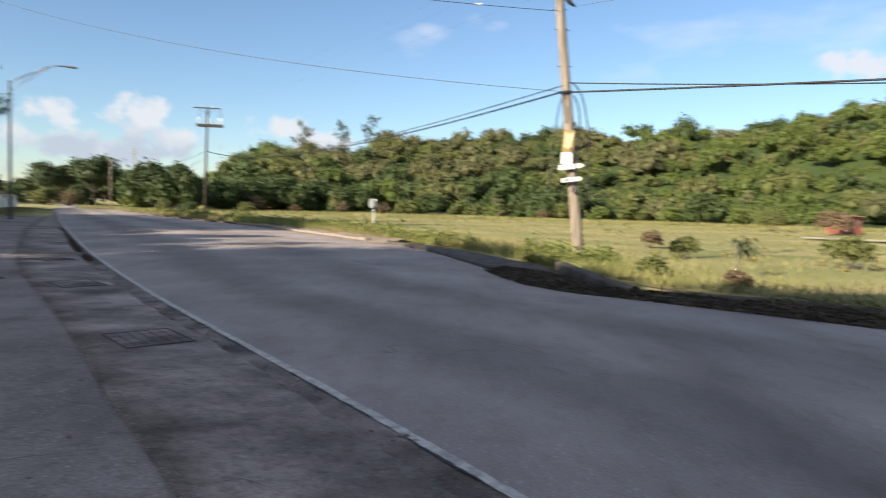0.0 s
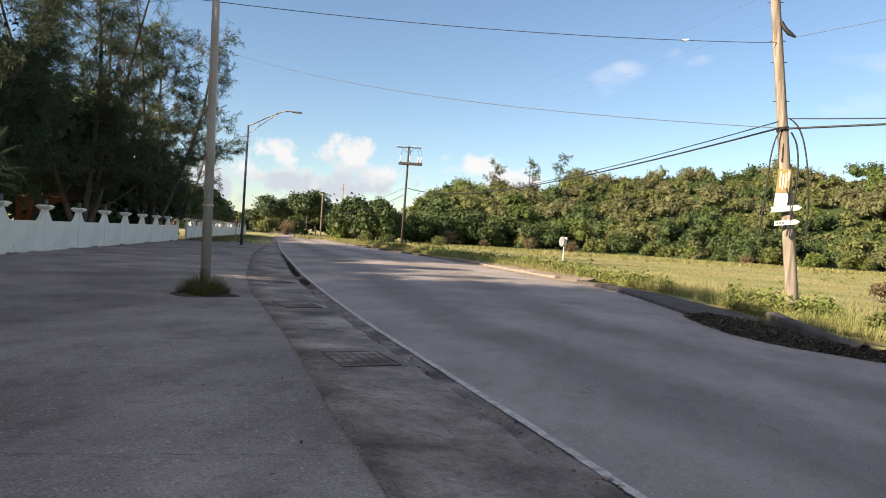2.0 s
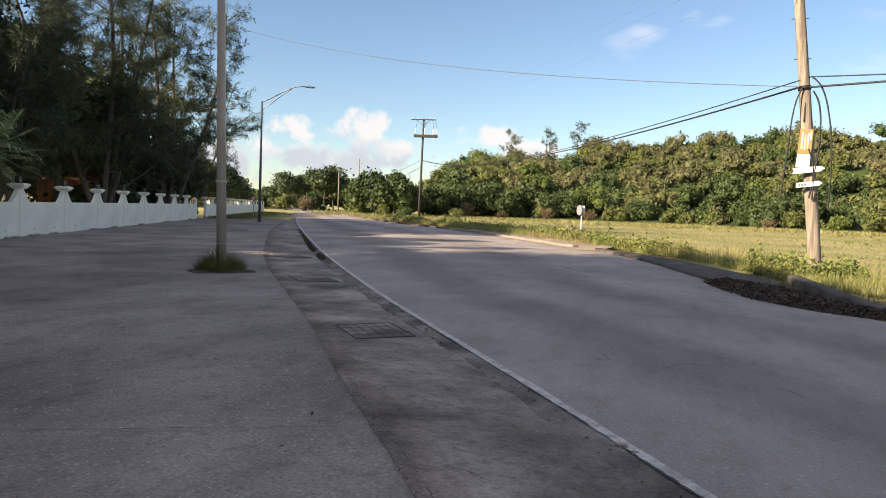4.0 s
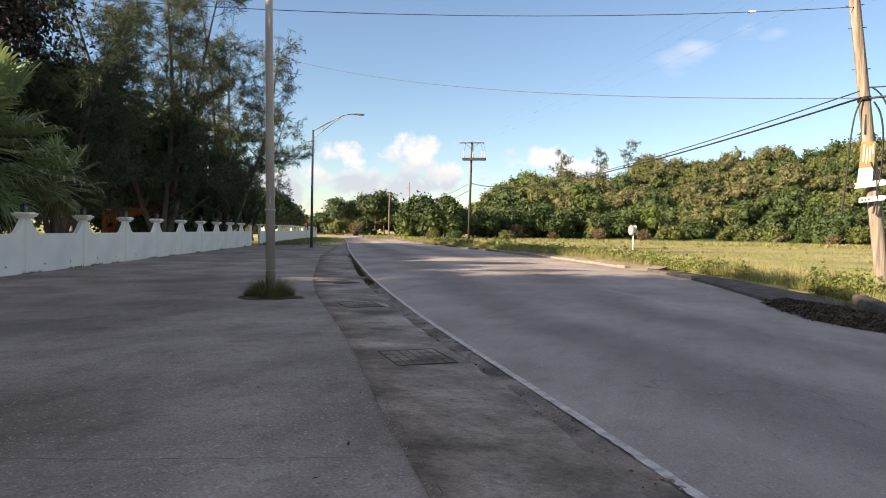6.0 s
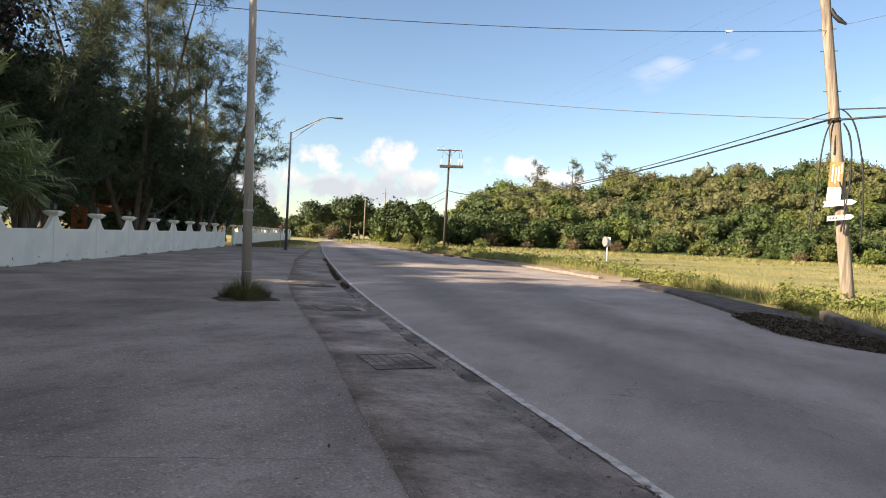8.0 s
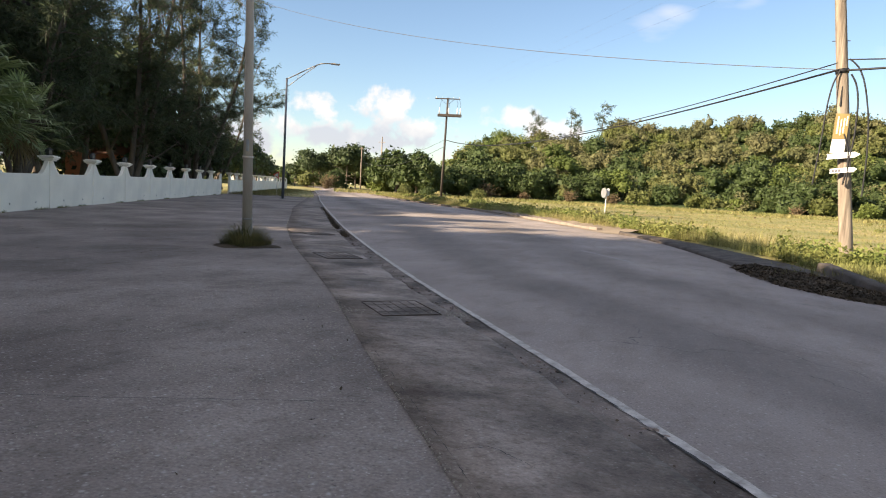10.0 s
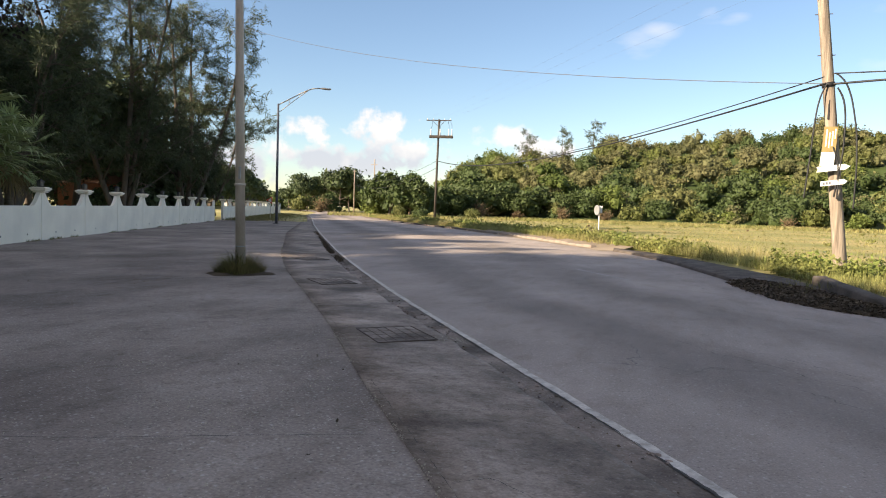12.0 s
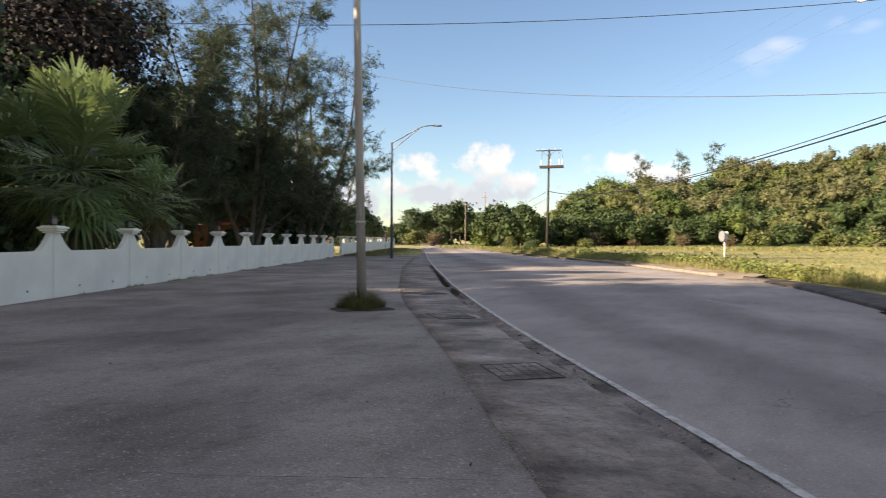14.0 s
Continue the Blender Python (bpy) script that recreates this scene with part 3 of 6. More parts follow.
def build_ground():
    xs, ys = axis_steps(-14, 20, 0.5, 1.0, (-2600, 2600)), axis_steps(2, 50, 0.5, 1.0, (-2600, 3200))
    gx, gy = np.meshgrid(xs, ys, indexing="ij")
    z = field_height(gx.ravel(), gy.ravel()).reshape(gx.shape)
    v, f = loft(list(np.stack([gx, gy, z], -1)))
    tagged(sheet("ground", v, f[:, ::-1], FIELD, None, "rough pasture of yellowing grass rising to a wooded hill", True), kind="structure", category="ground")

    # the road, with its crown worn flat, reaches under the gutter
    left, right = offset(LEFT_EDGE, -0.03), offset(RIGHT_EDGE, 0.12)
    rows = [up(left * (1 - k) + right * k, ROAD_Z + 0.05 * math.sin(math.pi * k)) for k in np.linspace(0, 1, 9)]
    v, f = loft(rows)
    road = tagged(sheet("road", v, f, ASPHALT, None, "two-lane grey asphalt road, worn and patched", True), kind="structure", category="road")
    set_uv(road, np.repeat(np.linspace(0, 1, 9), len(left)), np.tile(np.arange(len(left)), 9))

    # edge line on the road
    k = (LEFT_EDGE[:, 1] < 110)
    line = resample(LEFT_EDGE[k], 3600)
    fray = np.array([[noise.noise(Vector((i * 0.35, c, 0))) + 0.9 * noise.noise(Vector((i * 0.09, c, 3))) for c in (1.5, 8.5)] for i in range(3600)])
    normal = offset(line, 1.0) - line
    inner, outer = offset(line, -0.056) + normal * 0.018 * fray[:, :1], offset(line, 0.036) + normal * 0.012 * fray[:, 1:]
    v, f = loft([up(inner, ROAD_Z + 0.003), up(offset(line, -0.01), ROAD_Z + 0.0045), up(outer, ROAD_Z + 0.0055)])
    tagged(sheet("edge_line", v, f, LINE, None, "worn greyish-white edge line painted along the road", True), kind="structure", category="road marking")

    # gutter beside the line: shallow at first, deep and broken further on
    line = resample(LEFT_EDGE[(LEFT_EDGE[:, 1] < 110)], 900)
    n1, n2 = [np.array([noise.noise(Vector((i * 0.31, c, 0))) + 0.6 * noise.noise(Vector((i * 0.9, c, 4))) for i in range(900)]) for c in (2.5, 7.5)]
    deep = np.interp(line[:, 1], [10, 18, 30, 40], [0.0, 0.055, 0.075, 0.02])
    v, f = loft([up(offset(line, -0.62), -0.12), up(offset(line, -0.30) - 0.03 * n1[:, None], -0.052 - deep + 0.012 * n1), up(offset(line, -0.20), -0.056 - deep + 0.014 * n2),
                 up(offset(line, -0.11) + 0.02 * n2[:, None], -0.050 - 0.5 * deep + 0.008 * n1), up(offset(line, -0.045), ROAD_Z - 0.002)])
    tagged(sheet("gutter", v, f, GUTTER, None, "dirty concrete gutter with grit", True), kind="structure", category="gutter")


def slab_edge(y):
    """How far the slabs' road side lies from the edge line, along the road."""
    return np.interp(y, [2, 5.2, 6.2, 7.2, 8.5, 13, 22, 29, 36], [0.36, 0.39, 0.37, 0.31, 0.38, 0.45, 0.45, 0.30, 0.25])


def strip_lines(n=400):
    """Both sides of the concrete strip, row by row."""
    fine = resample(LEFT_EDGE, 1400)
    fine_keep = (fine[:, 1] < 58) & (fine[:, 1] > -34)
    right = resample((fine - (offset(fine, 1.0) - fine) * slab_edge(fine[:, 1])[:, None])[fine_keep], n)
    dense = resample(STRIP_LEFT, 1500)
    left = np.array([dense[np.argmin(((dense - p) ** 2).sum(1))] for p in right])
    for _ in range(6):
        left[1:-1] = left[1:-1] * 0.5 + (left[:-2] + left[2:]) * 0.25
    return left, right


def build_apron():
    left, right = strip_lines(160)
    # the tarmac between the strip and the wall
    rows = []
    rail = resample(np.array([wall_point(-62), wall_point(44)]), 160)
    wob = np.array([noise.noise(Vector((i * 0.35, 0, 0))) for i in range(160)])
    for k in np.linspace(0, 1, 14):
        p = left * (1 - k) + rail * k
        if k == 0:
            p = offset(left, 0.03)
        rows.append(up(p, -0.004 + 0.012 * k * (1 - k) * wob))
    v, f = loft(rows)
    tagged(sheet("apron", v, f[:, ::-1], APRON, None, "broad grey tarmac apron, stained and gritty", True), kind="structure", category="pavement")


def build_strip():
    """Concrete slabs over the drain, between the tarmac and the gutter, each one a little out of true."""
    left, right = strip_lines(400)
    rng = np.random.default_rng(8)
    base = tagged(new("drain_strip"), "stained concrete slabs over the roadside drain", "pavement", kind="structure")
    i = 0
    while i < 396:
        step = int(rng.integers(11, 17))
        j = min(i + step, 399)
        a, b = left[i:j + 1].copy(), right[i:j + 1].copy()
        z = 0.006 + rng.uniform(-0.002, 0.002)
        way0 = (right[i] - left[i]) / np.linalg.norm(right[i] - left[i])
        jag = rng.normal(0, 0.016, len(b))[:, None] * way0
        rows_l, rows_r = up(a, z), up(b + jag, z - 0.012)
        mid = [rows_l * (1 - k) + rows_r * k for k in (0.0, 0.33, 0.66, 0.95)]
        rim = rows_r.copy()
        rim[:, 2] = -0.16
        lim = rows_l.copy()
        lim[:, 2] = -0.06
        v, f = loft([lim, *mid, rows_r, rim])
        sheet("slab", v, f, SLAB, base)
        i = j


def build_grate(corners):
    """An iron-framed grate of crossed bars over a pit, given its four corners seen from above."""
    a, b, c, d = [Vector((*p, 0.0)) for p in corners]
    ob = thing("drain_grate", "rusty iron drain grate set in the concrete strip", "grate", ((a + c) / 2)[:], "drain grates")
    along, across = ((d - a) + (c - b)) / 2, ((b - a) + (c - d)) / 2
    turn = math.degrees(math.atan2(across.y, across.x))
    ob.matrix_world = pose(*((a + c) / 2), 0, 0, turn)
    w, h = across.length, along.length
    z = 0.007
    bm = bmesh.new()
    for x, y, sx, sy in ((0, h / 2, w, 0.010), (0, -h / 2, w, 0.014), (w / 2, 0, 0.008, h), (-w / 2, 0, 0.012, h)):
        box(bm, (x, y, z), (sx, sy, 0.012))
    part("frame", bm, IRON, ob)
    part("pit_cover", box(bmesh.new(), (0, 0, z - 0.003), (w - 0.02, h - 0.02, 0.008)), SLAB, ob, "stained concrete infill")
    for k in range(1, 6):
        part("bar", box(bmesh.new(), (-w / 2 + w * k / 6, 0, z), (0.012 if k == 3 else 0.006, h - 0.02, 0.010)), IRON, ob)
    for k in range(1, 4):
        part("cross_bar", box(bmesh.new(), (0, -h / 2 + h * k / 4, z - 0.001), (w - 0.03, 0.005, 0.009)), IRON, ob)
    return ob


def build_kerbs():
    rng = np.random.default_rng(5)
    edge = RIGHT_EDGE
    s = np.arange(len(edge))
    # a raised footway, widest at the timber pole, with a broken kerb face
    front = resample(edge[(edge[:, 1] > 11.4) & (edge[:, 1] < 31.2)], 180)
    back = resample(smooth_line([(5.6, 12.2), (4.4, 12.6), (3.75, 13.6), (3.5, 15.2), (3.2, 17.4), (2.85, 19.5), (1.85, 22.4), (0.8, 25.6), (-0.95, 29.4), (-2.55, 31.6)], 90), 180)
    worn = np.array([noise.noise(Vector((i * 0.21, 1.7, 0))) for i in range(180)])
    worn2 = np.array([noise.noise(Vector((i * 0.55, 9.7, 0))) for i in range(180)])
    way = back - front
    way /= np.linalg.norm(way, axis=1, keepdims=True)
    rows = [up(front + 0.03 * worn2[:, None], ROAD_Z - 0.08), up(front + way * 0.03 + 0.03 * worn[:, None], 0.015 + 0.03 * worn), up(front + way * (0.07 + 0.04 * worn2[:, None]), 0.045 + 0.012 * worn2),
            up(front * 0.6 + back * 0.4, 0.065 + 0.012 * worn), up(back, 0.075 + 0.01 * worn2), up(back + way * 0.05, 0.0 * worn)]
    v, f = loft(rows)
    tagged(sheet("footway_field", v, f[:, ::-1], KERB, None, "dark weathered concrete footway with a broken kerb", True), kind="structure", category="kerb")
    # a low parapet on the footway's back edge, stained dark, from beside the pole towards the road
    line = resample(smooth_line([(3.14, 17.9), (3.22, 16.2), (3.38, 14.7), (3.90, 13.45)], 40), 40)
    worn = np.array([noise.noise(Vector((i * 0.3, 21.7, 0))) for i in range(40)])
    top = np.interp(np.arange(40), [0, 8, 26, 39], [0.29, 0.28, 0.24, 0.11]) + 0.010 * worn
    rows = [up(offset(line, 0.02), 0.02), up(offset(line, 0.01) + 0.008 * worn[:, None], top - 0.03), up(offset(line, -0.02), top), up(offset(line, -0.26), top + 0.008), up(offset(line, -0.28), top - 0.02), up(offset(line, -0.29), 0.0)]
    rows = [np.vstack([rows[0][:1] * 0 + np.array([*offset(line, -0.14)[0], 0.2]), r, np.array([[*offset(line, -0.14)[-1], 0.2]])]) for r in rows]
    v, f = loft(rows)
    tagged(sheet("parapet", v, f, KERB, None, "low dark concrete parapet beside the timber pole", False), kind="structure", category="parapet")
    # the near edge: earth and fallen leaves spill over the kerb
    seg = resample(edge[(edge[:, 1] > -36) & (edge[:, 1] < 17.0)], 160)[::1]
    worn = np.array([noise.noise(Vector((i * 0.3, 4.7, 0))) for i in range(160)])
    tail = np.clip((13.6 - seg[:, 1]) / 2.0, 0.05, 1)
    rows = [up(offset(seg, -0.12) + 0.10 * worn[:, None], ROAD_Z - 0.03), up(offset(seg, 0.18), (0.04 + 0.04 * worn) * tail), up(offset(seg, 0.6), (0.13 + 0.04 * worn) * tail), up(offset(seg, 1.0), (0.12 + 0.03 * worn) * tail), up(offset(seg, 1.35), 0.02 * np.ones(160))]
    v, f = loft(rows)
    tagged(sheet("verge_near", v, f, LITTER, None, "low verge of dark earth and leaf litter", True), kind="structure", category="verge")
    # the far kerb: short pale stones, some sunk or missing
    base = tagged(new("kerb_far"), "row of pale broken kerb stones beside the road", "kerb", kind="structure")
    seg = edge[(edge[:, 1] > 32.0) & (edge[:, 1] < 100)]
    seg = resample(seg, 84)
    left = offset(seg, 0.10)
    for i in range(len(seg) - 1):
        if rng.random() < 0.08:
            continue
        a, b = left[i], left[i + 1]
        way = b - a
        ln = np.linalg.norm(way)
        m = pose((a[0] + b[0]) / 2, (a[1] + b[1]) / 2, ROAD_Z + rng.uniform(0.02, 0.06), rng.uniform(-3, 3), 0, math.degrees(math.atan2(way[1], way[0])))
        part("kerb_stone", box(bmesh.new(), (0, 0, 0.02), (ln - 0.03, 0.26, 0.16), None, 0.02), KERB_PALE if seg[i, 1] < 52 else KERB, base).matrix_world = m
    # bare earth where vehicles turn off
    seg = resample(edge[(edge[:, 1] > 30.0) & (edge[:, 1] < 50.0)], 60)
    wob = np.array([noise.noise(Vector((i * 0.23, 6.1, 0))) for i in range(60)])
    v, f = loft([up(offset(seg, -0.9) + 0.35 * wob[:, None], ROAD_Z + 0.004), up(offset(seg, 0.1), ROAD_Z + 0.02), up(offset(seg, 1.0) + 0.25 * wob[:, None], 0.19), up(offset(seg, 1.6), 0.12)])
    tagged(sheet("bare_shoulder", v, f, DIRT, None, "bare pinkish earth shoulder beside the road", True), kind="structure", category="shoulder")


def wall_panel(length):
    """One bay of the wall between two posts, in profile: low in the middle, sweeping up to the posts. x along the wall."""
    pts = [(0.0, 0.0), (length, 0.0)]
    low, high, r = 1.28, 1.80, 0.62
    top = []
    half = 0.17
    n = 9
    for i in range(n + 1):
        a = math.pi / 2 * i / n
        top.append((length - half - r * math.sin(a), low + (high - low) * (1 - math.sin(a)) ** 1.6))
    left = [(length - x, z) for x, z in reversed(top)]
    outline = pts + [(length, high)] + top + left + [(0.0, high)]
    bm = bmesh.new()
    face = bm.faces.new([bm.verts.new((x, -0.075, z)) for x, z in outline])
    made = bmesh.ops.extrude_face_region(bm, geom=[face])
    bmesh.ops.translate(bm, vec=(0, 0.15, 0), verts=[g for g in made["geom"] if isinstance(g, bmesh.types.BMVert)])
    return bm


def post_cap():
    bm = bmesh.new()
    for z, w, h in ((1.79, 0.40, 0.05), (1.85, 0.50, 0.06), (1.91, 0.58, 0.06), (1.955, 0.46, 0.035)):
        box(bm, (0, 0, z), (w, w, h), None, 0.012)
    return bm


def build_wall():
    turn = math.degrees(math.atan2(WALL_WAY.y, WALL_WAY.x))
    for name, spans, label in (("boundary_wall_near", range(-14, 8), "long cream-painted boundary wall with scooped bays and capped posts"),
                               ("boundary_wall_far", range(9, 23), "cream boundary wall continuing beyond the gateway")):
        base = tagged(new(name), label, "wall", kind="structure")
        bay = wall_panel(POST_STEP - 0.02)
        me = None
        caps = None
        for k in spans:
            p = wall_point(k * POST_STEP)
            m = pose(p.x, p.y, 0, 0, 0, turn)
            if me is None:
                ob = part("bay", bay, WALLPAINT, base)
                me = ob.data
                cap = part("post_cap", post_cap(), WALLPAINT, base)
                cap_me = cap.data
                rib = part("pilaster", box(bmesh.new(), (0, 0, 0.89), (0.30, 0.20, 1.78), None, 0.01), WALLPAINT, base)
                rib_me = rib.data
            else:
                ob, cap, rib = new("bay", me), new("post_cap", cap_me), new("pilaster", rib_me)
                ob.parent = cap.parent = rib.parent = base
            ob.matrix_world = m @ pose(0.01, 0, 0)
            if -4 <= k < 8:
                for x in (1.15, 3.05):
                    if (k * 7 + int(x)) % 5:
                        # a flat disc for each hole, the shade inside put into its colour
                        hole = part("weep_hole", cyl(bmesh.new(), 0.035, 0.03, (x, -0.079, 0.26), (x, -0.06, 0.26), 8), HOLE_SHADE, base)
                        hole.matrix_world = m
            cap.matrix_world = m
            rib.matrix_world = m
    return turn


def gate():
    """A dark iron gate, folded back in the gap between the two walls."""
    p = wall_point(8 * POST_STEP + 0.25, 0.1)
    turn = math.degrees(math.atan2(WALL_WAY.y, WALL_WAY.x))
    ob = thing("iron_gate", "dark iron gate standing open in the gap of the wall", "gate", (p.x, p.y, 0), turn=turn + 62)
    for x in (0.0, 2.6):
        part("stile", box(bmesh.new(), (x, 0, 0.85), (0.07, 0.06, 1.6), None, 0.006), CABLE, ob)
    for z in (0.15, 0.85, 1.6):
        part("rail", box(bmesh.new(), (1.3, 0, z), (2.6, 0.05, 0.06), None, 0.005), CABLE, ob)
    for i in range(1, 17):
        part("bar", cyl(bmesh.new(), 0.011, 0.011, (i * 2.6 / 17, 0, 0.15), (i * 2.6 / 17, 0, 1.62), 6), CABLE, ob)


def post_lantern(place, first=[]):
    """A squat lantern with a dark cage on the post's cap."""
    if first:
        return copy_thing(first[0], pose(*place))
    ob = thing("post_lantern", "small dark square lantern on a wall post", "lantern", place, "wall lanterns")
    part("foot", box(bmesh.new(), (0, 0, 0.02), (0.14, 0.14, 0.04), None, 0.01), CABLE, ob)
    part("pane_box", box(bmesh.new(), (0, 0, 0.12), (0.15, 0.15, 0.16)), GLASS, ob, "smoky lantern glass")
    for x in (-0.08, 0.08):
        for y in (-0.08, 0.08):
            part("cage_bar", box(bmesh.new(), (x, y, 0.12), (0.016, 0.016, 0.17)), CABLE, ob)
    bm = bmesh.new()
    bmesh.ops.create_cone(bm, cap_ends=True, segments=4, radius1=0.16, radius2=0.03, depth=0.08, matrix=Matrix.Translation((0, 0, 0.24)) @ Matrix.Rotation(math.pi / 4, 4, "Z"))
    part("lid", bm, CABLE, ob)
    first.append(ob)
    return ob


build_ground()
build_apron()
build_strip()
for c in (((-3.85, 7.90), (-3.25, 8.40), (-2.76, 7.62), (-3.28, 7.12)), ((-7.42, 12.82), (-6.89, 13.40), (-6.26, 12.46), (-6.78, 11.95)), ((-10.69, 17.70), (-10.32, 18.35), (-9.78, 17.56), (-10.19, 16.91))):
    build_grate(c)
build_kerbs()
build_wall()
for k in list(range(-5, 9)) + list(range(9, 16)):
    p = wall_point(k * POST_STEP)
    post_lantern((p.x, p.y, 1.972))
gate()


# ---- poles and wires ----
def light_pole():
    ob = thing("light_pole", "tall tapering grey steel pole rising from a grass tuft", "pole", (-9.39, 13.03, -0.02))
    lean = Vector((-0.014, -0.008, 1)).normalized()
    part("shaft", cyl(bmesh.new(), 0.115, 0.07, (0, 0, 0), lean * 9.5, 20), GALV, ob, smooth=True)
    part("collar", cyl(bmesh.new(), 0.125, 0.125, lean * 2.0, lean * 2.06, 20), GALV, ob, "rusted steel band", True)
    part("foot_band", cyl(bmesh.new(), 0.122, 0.122, lean * 0.62, lean * 0.64, 20), PLATE, ob, "pale tape band", True)
    part("hatch", box(bmesh.new(), (0.0, -0.105, 2.3), (0.09, 0.03, 0.28), None, 0.006), PLATE, ob)


def street_lamp():
    place = (-31.5, 48.75, 0)
    ob = thing("street_lamp", "tall dark steel street lamp with a braced outreach arm", "street lamp", place)
    part("column", cyl(bmesh.new(), 0.12, 0.075, (0, 0, 0), (0.02, 0, 9.95), 16), DARKPOLE, ob, smooth=True)
    part("base_plate", box(bmesh.new(), (0, 0, 0.02), (0.4, 0.4, 0.05), None, 0.01), DARKPOLE, ob)
    d = Vector((0.90, 0.43, 0))
    arm = [Vector((0, 0, 9.85)) + d * x + Vector((0, 0, z)) for x, z in ((0, 0), (0.9, 0.5), (1.8, 1.0), (2.4, 1.32), (2.8, 1.46), (3.3, 1.52), (3.7, 1.5))]
    tube("arm", arm, 0.045, GALV, ob, sides=8)
    brace = [Vector((0, 0, 9.2)) + d * x + Vector((0, 0, z)) for x, z in ((0, 0), (0.9, 0.72), (1.7, 1.38), (2.4, 1.9))]
    tube("brace", brace, 0.03, GALV, ob, sides=6)
    tube("strut", [Vector((0, 0, 9.85)) + d * 0.9 + Vector((0, 0, 0.5)), Vector((0, 0, 9.2)) + d * 0.9 + Vector((0, 0, 0.72))], 0.025, GALV, ob, sides=6)
    bm = bmesh.new()
    m = Matrix.Translation(arm[-1] + d * 0.25) @ Matrix.Rotation(math.atan2(d.y, d.x), 4, "Z")
    box(bm, (0, 0, 0), (0.75, 0.26, 0.10), m, 0.03)
    box(bm, (-0.2, 0, 0.06), (0.3, 0.18, 0.06), m, 0.02)
    head = part("lamp_head", bm, GALV, ob)
    part("lens", box(bmesh.new(), (0.1, 0, -0.06), (0.4, 0.2, 0.03), m), GLASS, head)


def cross_arm_pole(place, height, label):
    ob = thing("utility_pole", label, "utility pole", place)
    part("pole", cyl(bmesh.new(), 0.17, 0.12, (0, 0, -0.3), (0.25, 0, height), 14), TIMBER_DARK, ob, smooth=True)
    z = height - 0.15
    m = Matrix.Translation((0.25, 0, 0)) @ Matrix.Rotation(radians(12), 4, "Z")
    part("cross_arm", box(bmesh.new(), (0, -0.17, z), (3.3, 0.11, 0.13), m, 0.01), TIMBER_DARK, ob)
    for s in (-1, 1):
        tube("arm_brace", [m @ Vector((s * 0.9, -0.17, z - 0.05)), m @ Vector((0, -0.17, z - 0.8))], 0.025, TIMBER_DARK, ob, sides=5)
    for x in (-1.5, -0.75, 0.75, 1.5):
        part("pin_insulator", cyl(bmesh.new(), 0.05, 0.035, m @ Vector((x, -0.17, z + 0.06)), m @ Vector((x, -0.17, z + 0.24)), 8), PORCELAIN, ob, smooth=True)
    part("platform", box(bmesh.new(), (0.35, -0.28, z - 2.15), (3.1, 0.5, 0.34), m, 0.03), TIMBER_DARK, ob, "heavy dark equipment beam")
    for x in (-1.0, 0.2, 1.35, 1.75):
        part("cut_out", cyl(bmesh.new(), 0.085, 0.06, m @ Vector((x, -0.3, z - 2.05)), m @ Vector((x, -0.3, z - 1.15)), 8), PORCELAIN, ob, "pale porcelain cut-out", True)
        tube("jumper", [m @ Vector((x, -0.3, z - 1.15)), m @ Vector((x * 0.95 + 0.1, -0.3, z - 0.6)), m @ Vector((x * 0.85, -0.2, z))], 0.018, CABLE, ob, sides=4)
    return ob


def plain_pole(place, height, arm=False):
    ob = thing("utility_pole", "distant weathered timber pole beside the road", "utility pole", place)
    part("pole", cyl(bmesh.new(), 0.16, 0.11, (0, 0, -0.3), (0, 0, height), 10), TIMBER, ob, smooth=True)
    if arm:
        part("cross_arm", box(bmesh.new(), (0, -0.14, height - 1.2), (1.6, 0.1, 0.12)), TIMBER, ob)
    else:
        part("cross_arm", box(bmesh.new(), (0, -0.14, height - 0.25), (0.9, 0.1, 0.12)), TIMBER, ob)


def on_pole(z, dx=0.0, dy=0.0):
    """A point at height z on the leaning timber pole."""
    return Vector((4.40 - 0.1185 * z + dx, 21.05 - 0.022 * z + dy, z))


def board(name, ob, corners, thick, mat, label=""):
    """A flat board, given the outline of its face in (x along, z) at the pole, and its depth in front of it."""
    bm = bmesh.new()
    y0, face = 20.68, None
    face = bm.faces.new([bm.verts.new((x, y0 - 0.17 * (x - 3.9), z)) for x, z in corners])
    made = bmesh.ops.extrude_face_region(bm, geom=[face])
    bmesh.ops.translate(bm, vec=(0, thick, 0), verts=[g for g in made["geom"] if isinstance(g, bmesh.types.BMVert)])
    return part(name, bm, mat, ob, label)


def strip_mark(parent, x, z, w, h, mat, slant=0.0):
    bm = bmesh.new()
    y = 20.674 - 0.17 * (x - 3.9)
    box(bm, (0, 0, 0), (w, 0.006, h), Matrix.Translation((x, y, z)) @ Matrix.Rotation(radians(-9.6), 4, "Z") @ Matrix.Rotation(radians(slant), 4, "Y"))
    return part("lettering", bm, mat, parent)


